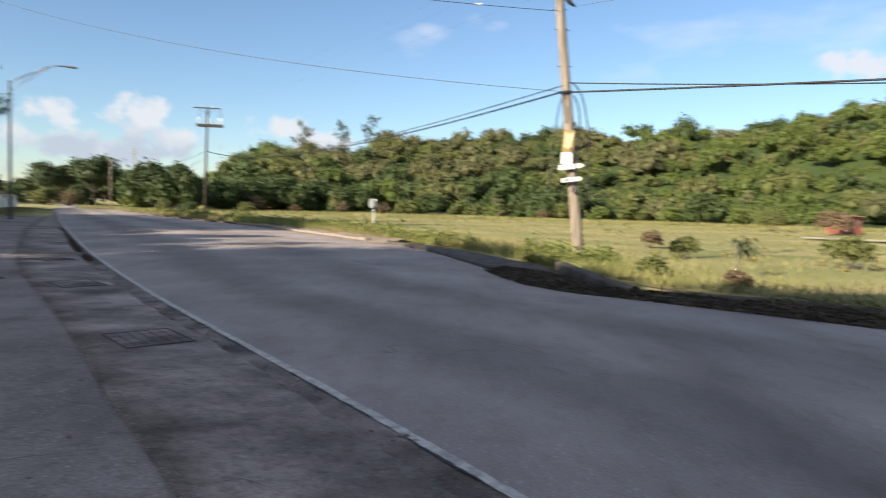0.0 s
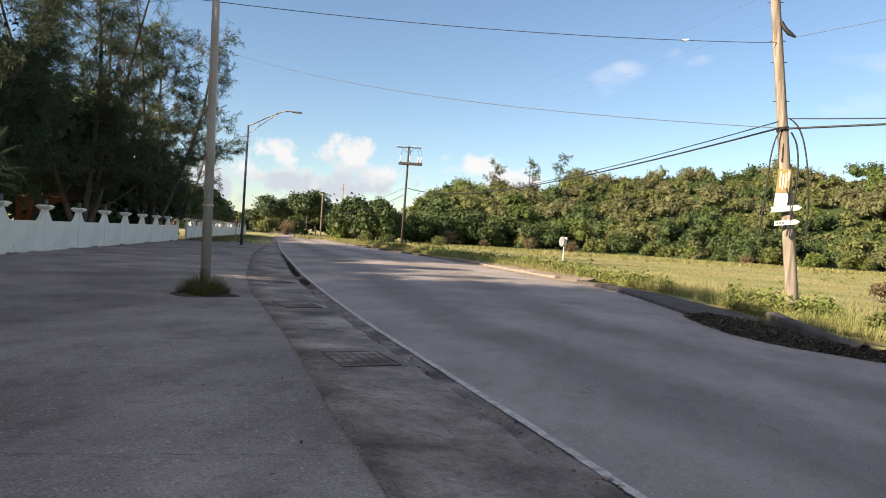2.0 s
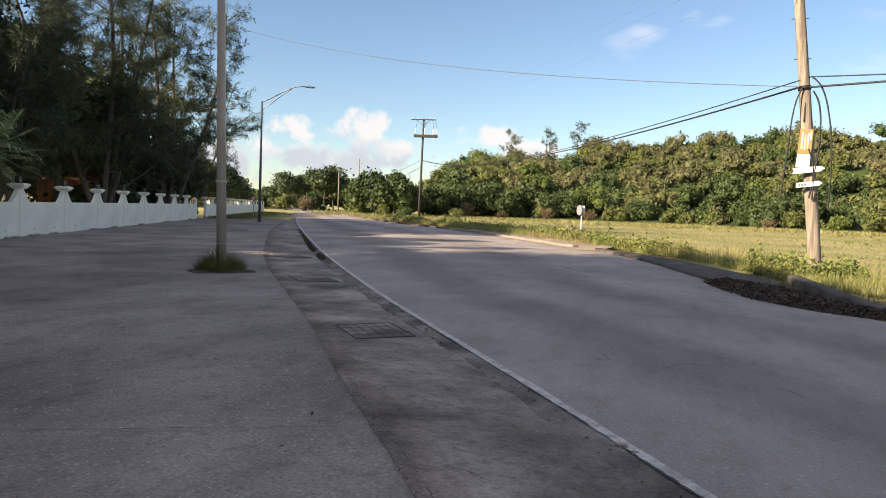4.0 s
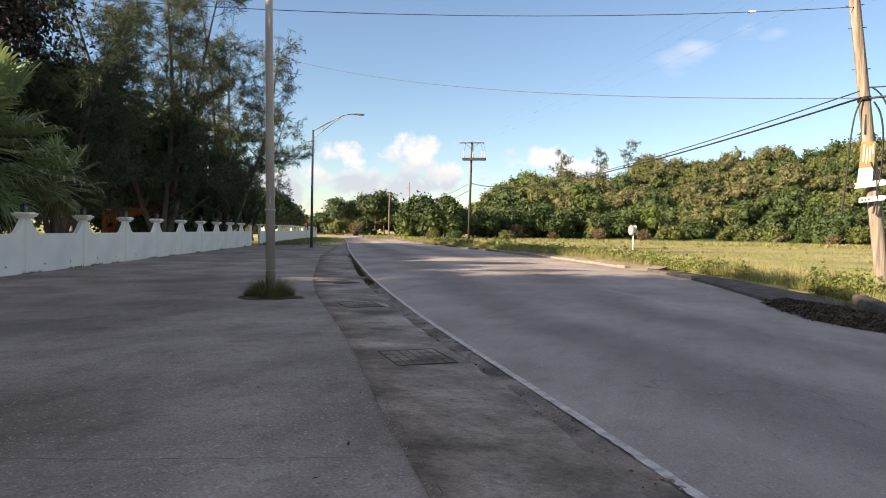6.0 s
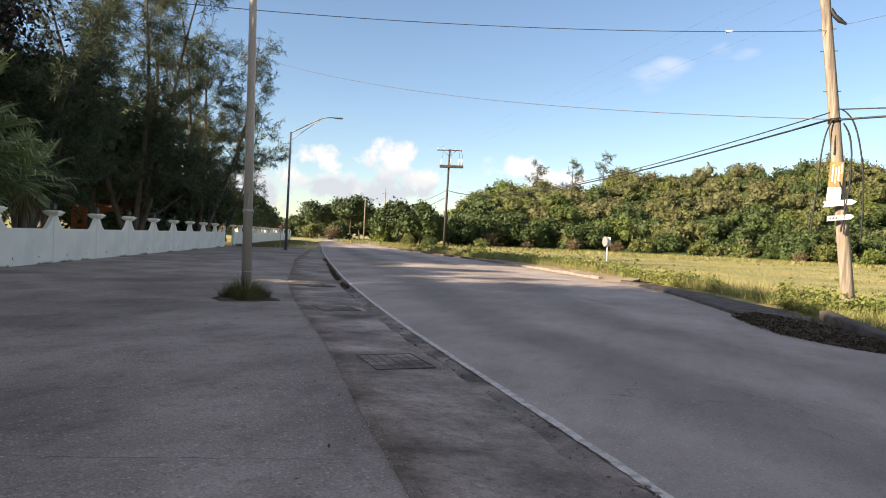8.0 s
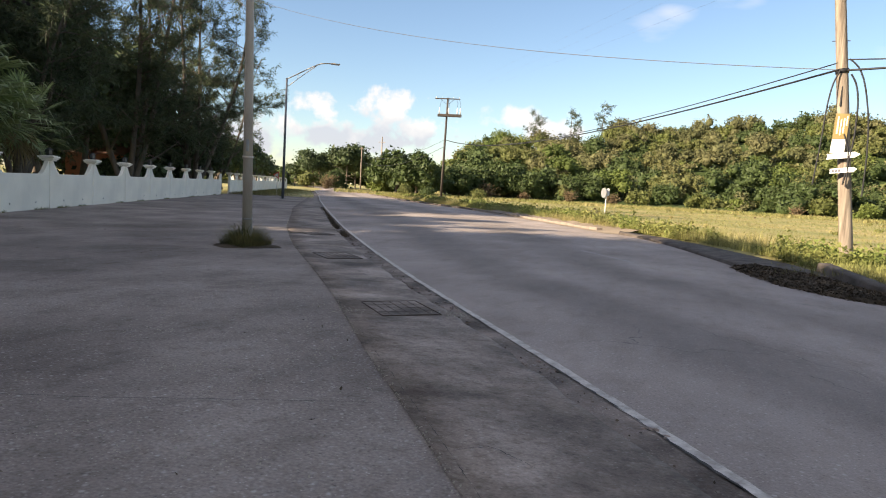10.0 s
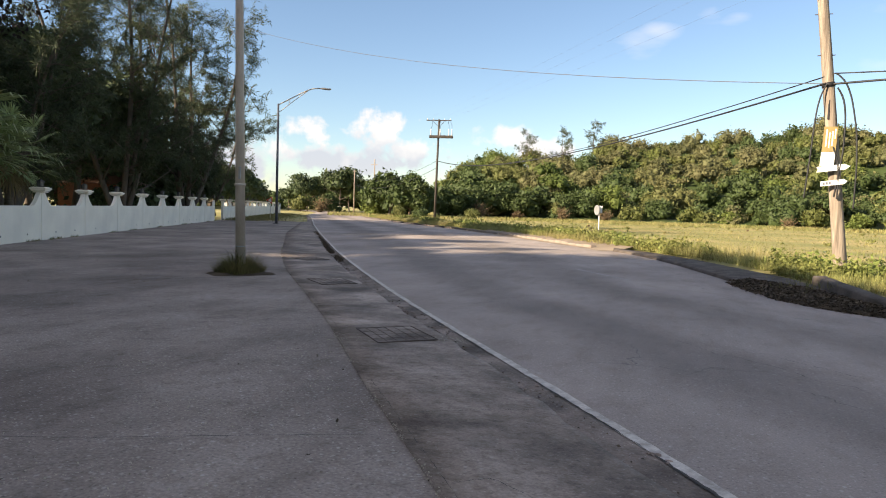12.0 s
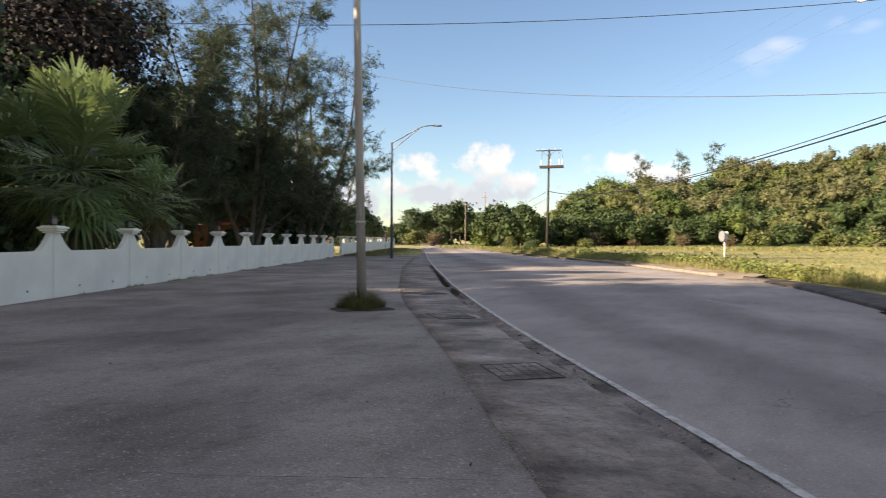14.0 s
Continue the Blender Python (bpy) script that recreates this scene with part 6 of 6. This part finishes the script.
def weeds():
    """Low weeds along the wall foot, in the gutter, and bushy growth along the kerb."""
    rng = np.random.default_rng(29)
    n = 5000
    s = rng.uniform(-14, 34, n)
    root = np.array([[*wall_point(a, -0.12 - abs(rng.normal(0, 0.06))), 0.0] for a in s])
    clump = np.array([noise.noise(Vector((a * 0.6, 0, 5))) for a in s])
    root = root[clump > 0.12]
    v, f = blades(rng, root, 0.09, 0.006)
    tagged(sheet("wall_weeds", v, f, GRASS_DARK, None, "thin weeds along the foot of the wall"), category="weeds", kind="stuff")
    # the verge in front of the far wall
    p0 = np.array([[*wall_point(rng.uniform(37, 90), -abs(rng.normal(0, 2.2)) - 0.2), 0.0] for _ in range(9000)])
    v, f = blades(rng, p0, 0.22, 0.02)
    tagged(sheet("verge_weeds", v, f, GRASS_DARK, None, "rough grass verge before the far wall"), category="grass", kind="stuff")
    # broad-leaved growth behind the footway
    e = resample(RIGHT_EDGE[(RIGHT_EDGE[:, 1] > 19) & (RIGHT_EDGE[:, 1] < 82)], 900)
    t = np.gradient(e, axis=0)
    t /= np.linalg.norm(t, axis=1, keepdims=True)
    c = rng.integers(0, 899, 760)
    base = np.interp(e[c, 1], FOOTWAY_Y + (40, 82), FOOTWAY_WIDTH + (1.4, 1.1)) + 0.2
    pos = e[c] + (base + np.abs(rng.normal(0, 1.5, 760)))[:, None] * np.stack([t[c, 1], -t[c, 0]], 1)
    items = []
    for q in pos:
        lump = noise.noise(Vector((q[0] * 0.25, q[1] * 0.25, 6.0)))
        if lump < -0.25:
            continue
        r = rng.uniform(0.14, 0.30) * (1.15 + 0.9 * lump)
        n = 90
        way = rng.normal(size=(n, 3)) * np.array([1, 1, 0.9])
        leaf_at = np.array([q[0], q[1], 0.08 + r * 0.7]) + way * r * 0.62
        leaf_at[:, 2] = np.abs(leaf_at[:, 2] - 0.06) + 0.06
        items.append(trefoils(rng, leaf_at, 0.055 + 0.0012 * float(np.hypot(*q)), np.array([0, 0, 0.8])))
    tagged(sheet("verge_growth", *merge(items), WEED, None, "bushy yellow-green growth behind the footway"), category="weeds", kind="stuff")
    # dark weeds rooted in the broken gutter
    e = resample(LEFT_EDGE[(LEFT_EDGE[:, 1] > 11) & (LEFT_EDGE[:, 1] < 40)], 1200)
    c = rng.integers(0, 1199, 5200)
    thick = np.array([noise.noise(Vector((p[0] * 0.55, p[1] * 0.55, 9.0))) for p in e[c]]) + np.interp(e[c, 1], [11, 22, 27, 34, 40], [-0.22, -0.10, 0.35, 0.25, -0.1])
    p = offset(e, -0.27)[c] + rng.normal(0, 0.055, (5200, 2))
    keep = thick > 0.12
    v, f = blades(rng, np.column_stack([p, np.full(5200, -0.09)])[keep], 0.13, 0.009)
    tagged(sheet("gutter_weeds", v, f, LITTER, None, "dark withered weeds and debris in the broken gutter"), category="weeds", kind="stuff")


def pasture_clumps():
    rng = np.random.default_rng(31)
    for name, mat, count, label in (("pasture_tussocks", GRASS, 260, "yellow-green tussocks scattered over the pasture"), ("dry_tussocks", LEAF_DRY, 16, "dry brown tussocks scattered over the pasture")):
        r0 = 24 + 130 * rng.random(count) ** 1.2
        a = rng.uniform(-0.75, 0.72, count)
        p = np.column_stack([r0 * np.sin(a), r0 * np.cos(a)])
        p = p[side_of(EDGE_COARSE, p) > 3.0]
        items = []
        for q in p:
            r = rng.uniform(0.10, 0.26)
            items.append(crown_arrays(rng, (q[0], q[1], 0.05 + r * 0.2), r, 36, 0.09 + 0.0006 * float(np.hypot(*q)), 0.45, 4, 0.3))
        tagged(sheet(name, *merge(items), mat, None, label), category="grass", kind="stuff")
    # the taller, greener belt before the trees
    a = rng.uniform(-0.5, 0.6, 16000)
    r0 = rng.uniform(118, 162, 16000)
    v, f = blades(rng, np.column_stack([r0 * np.sin(a), r0 * np.cos(a), np.zeros(16000)]), 0.5, 0.07, 0.8)
    tagged(sheet("tall_grass", v, f, GRASS, None, "belt of taller grass before the trees"), category="grass", kind="stuff")
    # pale grit worked loose along the joint, round the first grate, and in drifts over the tarmac
    line = resample(STRIP_LEFT[(STRIP_LEFT[:, 1] > 2) & (STRIP_LEFT[:, 1] < 24)], 800)
    k = rng.integers(0, 799, 1900)
    q = line[k] + rng.normal(0, 0.022, (1900, 2)) * 0.8
    keep = np.array([noise.noise(Vector((p[0] * 1.3, p[1] * 1.3, 8.0))) for p in q]) > -0.05
    loose = np.column_stack([rng.uniform(-6.5, 1.2, 9000), rng.uniform(1.6, 8.5, 9000)])
    drift = np.array([noise.noise(Vector((p[0] * 0.8, p[1] * 1.5, 4.0))) + 0.6 * noise.noise(Vector((p[0] * 3, p[1] * 3, 4.0))) for p in loose])
    loose = loose[(drift > 0.16) & (side_of(STRIP_LEFT, loose) < 0.0)]
    q = np.vstack([q[keep], loose, np.array([-3.72, 7.25]) + rng.normal(0, 0.15, (110, 2)), np.array([-2.50, 7.75]) + rng.normal(0, 0.13, (120, 2))])
    v, f = diamonds(rng, np.column_stack([q, np.full(len(q), 0.012)]), 0.0115, np.array([0, 0, 1.0]), 0.5, 1.3)
    tagged(sheet("loose_grit", v, f, GRAVEL, None, "pale grit in drifts on the tarmac and its joint"), category="grit", kind="stuff")
    # broken pinkish concrete along the gutter
    edge = resample(LEFT_EDGE[(LEFT_EDGE[:, 1] > 2.5) & (LEFT_EDGE[:, 1] < 30)], 1500)
    c = rng.integers(0, 1499, 620)
    side = rng.choice([-0.30, -0.11], 620, p=[0.6, 0.4]) + rng.normal(0, 0.035, 620)
    p = edge[c] + (offset(edge, 1.0) - edge)[c] * side[:, None]
    heap = np.array([noise.noise(Vector((x * 0.9, y * 0.9, 15.0))) for x, y in p])
    p, size = p[heap > 0.12], rng.uniform(0.008, 0.030, 620)[heap > 0.12]
    items = []
    for (x, y), r in zip(p, size):
        stone = CORE_V * r * rng.uniform(0.6, 1.3, 3) * np.array([1.5, 1.0, 0.5]) * rng.uniform(0.75, 1.2, (len(CORE_V), 1))
        a = rng.uniform(0, 6.28)
        turn = np.array([[math.cos(a), -math.sin(a), 0], [math.sin(a), math.cos(a), 0], [0, 0, 1]])
        items.append((stone @ turn.T + np.array([x, y, -0.045 - float(np.interp(y, [10, 18, 30], [0, 0.05, 0.07]))]), CORE_F))
    tagged(sheet("gutter_rubble", *merge(items), RUBBLE, None, "broken pinkish concrete along the gutter"), category="rubble", kind="stuff")


def garden_house():
    """The orange house that shows in scraps between the trunks."""
    p = wall_point(36, 9.5)
    turn = math.degrees(math.atan2(WALL_WAY.y, WALL_WAY.x))
    ob = thing("garden_house", "orange-painted house with white window grilles behind the trees", "house", (p.x, p.y, -0.1), turn=turn)
    wall = part("wall", box(bmesh.new(), (0, 0, 1.5), (4.6, 6, 3.0)), ORANGE, ob)
    bm = bmesh.new()
    vs = [bm.verts.new(c) for c in ((-2.7, -3.4, 3.0), (2.7, -3.4, 3.0), (2.7, 3.4, 3.0), (-2.7, 3.4, 3.0), (-0.8, 0, 4.2), (0.8, 0, 4.2))]
    for f in ((0, 1, 5, 4), (1, 2, 5), (2, 3, 4, 5), (3, 0, 4), (3, 2, 1, 0)):
        bm.faces.new([vs[i] for i in f])
    part("roof", bm, ROOF, ob)
    for x in (-1.15, 1.15):
        w = part("window", box(bmesh.new(), (x, -3.02, 1.75), (1.3, 0.06, 1.3)), GLASS, ob)
        bm = bmesh.new()
        for k in range(5):
            box(bm, (x - 0.6 + 0.3 * k, -3.07, 1.75), (0.06, 0.04, 1.3))
        for k in range(4):
            box(bm, (x, -3.075, 1.15 + 0.4 * k), (1.36, 0.04, 0.07))
        part("grille", bm, WHITE, w, "white window grille")


def far_hut():
    ob = thing("hut", "small faded red hut at the pasture's edge", "hut", (48.6, 81.6, 0), turn=28)
    part("wall", box(bmesh.new(), (0, 0, 1.1), (2.9, 2.6, 2.2)), PINK, ob)
    part("roof", box(bmesh.new(), (0, 0, 2.26), (3.2, 2.9, 0.10), Matrix.Rotation(radians(4), 4, "X"), 0.01), ROOF, ob)
    part("door", box(bmesh.new(), (-0.6, -1.32, 0.95), (0.8, 0.05, 1.8)), TIMBER_DARK, ob)
    part("window", box(bmesh.new(), (0.75, -1.31, 1.4), (0.7, 0.05, 0.6)), GLASS, ob)
    wall = thing("garden_wall", "short white garden wall beside the lane", "wall", (50.5, 70.5, 0), turn=-35)
    part("wall_body", box(bmesh.new(), (0, 0, 0.65), (6.0, 0.2, 1.3), None, 0.02), WHITE, wall)
    part("pier", box(bmesh.new(), (-3.0, 0, 0.85), (0.4, 0.4, 1.7), None, 0.03), WHITE, wall)
    line = smooth_line([(31, 58), (38, 54), (48, 50), (62, 44), (90, 34)], 40)
    v, f = loft([up(offset(line, -2.2), 0.05), up(offset(line, 0), 0.12), up(offset(line, 2.2), 0.05)])
    tagged(sheet("lane", v, f, GRAVEL, None, "pale gravel lane across the pasture", True), kind="structure", category="lane")


def bend_house():
    """A low white house with a dark red roof where the road bends away."""
    ob = thing("roadside_house", "low white house with a dark red hipped roof at the bend", "house", (-86.0, 122.0, -0.1), turn=28)
    part("wall", box(bmesh.new(), (0, 0, 1.3), (9.0, 7.0, 2.6)), WHITE, ob)
    bm = bmesh.new()
    vs = [bm.verts.new(c) for c in ((-5.0, -4.0, 2.6), (5.0, -4.0, 2.6), (5.0, 4.0, 2.6), (-5.0, 4.0, 2.6), (-1.8, 0, 4.3), (1.8, 0, 4.3))]
    for f in ((0, 1, 5, 4), (1, 2, 5), (2, 3, 4, 5), (3, 0, 4), (3, 2, 1, 0)):
        bm.faces.new([vs[i] for i in f])
    part("roof", bm, ROOF_DARK, ob)
    for x in (-2.6, 0.2, 2.8):
        w = part("window", box(bmesh.new(), (x, -3.52, 1.45), (1.2, 0.06, 1.1)), GLASS, ob)
        part("frame", box(bmesh.new(), (x, -3.53, 0.86), (1.4, 0.12, 0.08)), WHITE, w)


bend_house()
grass_tuft((-9.36, 12.96, 0.0), 0.56, 0.60, 2100, 7, "clump of brownish grass round the light pole's foot")
sapling((8.2, 18.4, 0.05))
for x, y, r, h, seed, mat, label in ((10.1, 32.4, 0.65, 0.6, 1, LEAF_DRY, "dry brown shrub in the pasture"), (11.6, 31.8, 0.45, 0.5, 2, LEAF_DRY, "dry brown shrub in the pasture"),
                                     (13.9, 22.6, 1.0, 0.8, 3, LEAF, "low leafy shrub in the pasture"), (6.6, 14.6, 0.35, 0.3, 4, LEAF_DRY, "low reddish weed on the verge"),
                                     (5.2, 16.4, 0.5, 0.4, 5, LEAF, "low green weed behind the parapet"), (9.2, 25.5, 0.7, 0.6, 6, LEAF, "low leafy shrub in the pasture"),
                                     (-26.5, 90, 1.4, 1.3, 8, LEAF, "leafy shrub at the roadside"), (-35, 92, 1.6, 1.4, 9, LEAF_DEEP, "leafy shrub at the roadside"),
                                     (-42, 101, 1.7, 1.5, 10, LEAF, "leafy shrub at the roadside"), (44, 76, 2.4, 2.2, 11, LEAF_DRY, "brownish thicket beside the hut"), (41, 84, 2.6, 2.2, 12, LEAF, "thicket beside the hut")):
    shrub((x, y, 0.05), r, h, seed, mat, label, int(900 + 700 * r * r), 0.055 + 0.028 * r)
shrub((54, 72, 0.0), 2.2, 3.0, 40, LEAF, "tall garden shrub with white blossom", 1500, 0.25)
_r = np.random.default_rng(3)
tagged(sheet("blossom", *diamonds(_r, np.array([54, 72, 2.0]) + _r.normal(0, 1.0, (120, 3)), 0.22), BLOSSOM, None, "white blossom on a garden shrub"), category="blossom", kind="stuff")
fallen_leaves()
weeds()
garden_house()
far_hut()
pasture_clumps()


def road_z(p):
    """Height of the road's surface under points."""
    a, b = np.abs(side_of(LEFT_EDGE[::2], p)), np.abs(side_of(EDGE_COARSE, p))
    return ROAD_Z + 0.05 * np.sin(np.pi * a / (a + b))


def crack(corners, width, seed, height=None, label="thin wandering crack in the asphalt", mat=CRACK, sway=0.012):
    rng = np.random.default_rng(seed)
    line = resample(np.array(corners), 14 * len(corners))
    line = line + np.cumsum(rng.normal(0, sway, line.shape), axis=0) * np.sin(np.linspace(0, np.pi, len(line)))[:, None]
    w = width * np.clip(rng.uniform(0.2, 1.2, len(line)) * np.sin(np.linspace(0.15, np.pi - 0.15, len(line))), 0.1, 1)
    way = np.gradient(line, axis=0)
    way /= np.linalg.norm(way, axis=1, keepdims=True)
    side = np.stack([way[:, 1], -way[:, 0]], 1) * w[:, None]
    z = road_z(line) + 0.005 if height is None else height
    v, f = loft([up(line - side, z), up(line + side, z)])
    tagged(sheet("road_crack" if height is None else "pavement_crack", v, f, mat, None, label), kind="structure", category="crack")


for corners, width, seed in (([(0.0, 9.24), (0.5, 8.33), (0.79, 8.19), (1.08, 7.79), (1.34, 7.34), (1.65, 7.3), (1.78, 6.96)], 0.013, 60),
                             ([(0.87, 8.82), (1.24, 8.46), (1.7, 7.9), (1.93, 7.73)], 0.011, 61),
                             ([(0.91, 7.29), (1.08, 7.1), (1.27, 6.9), (1.48, 6.6), (1.62, 6.36)], 0.011, 62),
                             ([(0.24, 17.32), (0.78, 15.66)], 0.011, 63)):
    crack(corners, width * 0.42, seed)
# joints and cracks across the tarmac and the slabs
for corners, width, seed in (([(-4.6, 3.0), (-3.6, 3.42), (-2.71, 3.83), (-1.85, 4.26)], 0.006, 64), ([(-11.6, 9.0), (-10.2, 10.7), (-9.23, 11.75), (-8.35, 13.0)], 0.020, 65),
                             ([(-2.0, 4.75), (-1.5, 5.1), (-0.85, 5.35)], 0.004, 66), ([(-2.75, 6.9), (-2.3, 7.1), (-1.9, 7.0)], 0.004, 67), ([(-1.3, 3.6), (-1.05, 3.75), (-0.7, 3.6)], 0.004, 68),
                             ([(-5.2, 9.7), (-4.6, 10.0), (-4.2, 10.2)], 0.010, 69), ([(-13.3, 20.9), (-12.6, 21.4), (-12.0, 21.8)], 0.016, 70), ([(-8.9, 14.3), (-8.2, 14.9), (-7.5, 15.3)], 0.014, 74)):
    crack(corners, width, seed, 0.0115, "thin dark joint across the pavement", sway=0.006)
# a fine crack in the slabs, beside the seam where the tarmac meets them
_seam = resample(STRIP_LEFT[(STRIP_LEFT[:, 1] > 0) & (STRIP_LEFT[:, 1] < 40)], 1400)
_n = [np.array([noise.noise(Vector((i * 0.22, c, 0))) + 0.7 * noise.noise(Vector((i * 0.8, c, 2))) for i in range(1400)]) for c in (2.2, 5.2, 8.2)]
_way = offset(_seam, 1.0) - _seam
_far = np.interp(_seam[:, 1], [3, 9, 14, 30], [0.085, 0.07, 0.055, 0.07])
_w = 0.0045 * np.clip(_n[2] + 0.25, 0.03, 1)
tagged(sheet("seam_crack", *loft([up(_seam + _way * (_far + 0.012 * _n[1] - _w)[:, None], 0.0105), up(_seam + _way * (_far + 0.012 * _n[1] + _w)[:, None], 0.0105)]), CRACK, None, "fine broken crack along the slabs"), kind="structure", category="crack")
# a ragged dark joint between the edge line and the gutter
_line = resample(LEFT_EDGE[(LEFT_EDGE[:, 1] > 1) & (LEFT_EDGE[:, 1] < 60)], 1400)
_rag = np.array([noise.noise(Vector((i * 0.065, 2.2, 0))) for i in range(1400)])
_rag2 = np.array([noise.noise(Vector((i * 0.4, 5.2, 0))) + 0.5 * noise.noise(Vector((i * 1.1, 5.2, 0))) for i in range(1400)])
_way = offset(_line, 1.0) - _line
_mid = -0.066 + 0.016 * _rag2
_w = 0.022 * np.clip(_rag + 0.30 + 0.5 * _rag2, 0.08, 1)
tagged(sheet("edge_crack", *loft([up(_line + _way * (_mid - _w)[:, None], -0.0405), up(_line + _way * (_mid + 0.4 * _w)[:, None], -0.0395)]), CRACK, None, "ragged open joint beside the edge line"), kind="structure", category="crack")
_dash = resample(np.array([(-2.6, 19.5), (-1.0, 17.1)]), 16)
tagged(sheet("faded_dash", *loft([up(_dash, road_z(_dash) + 0.004), up(offset(_dash, 0.07), road_z(_dash) + 0.004)]), FADED, None, "almost worn-out white dash on the asphalt"), kind="structure", category="road marking")
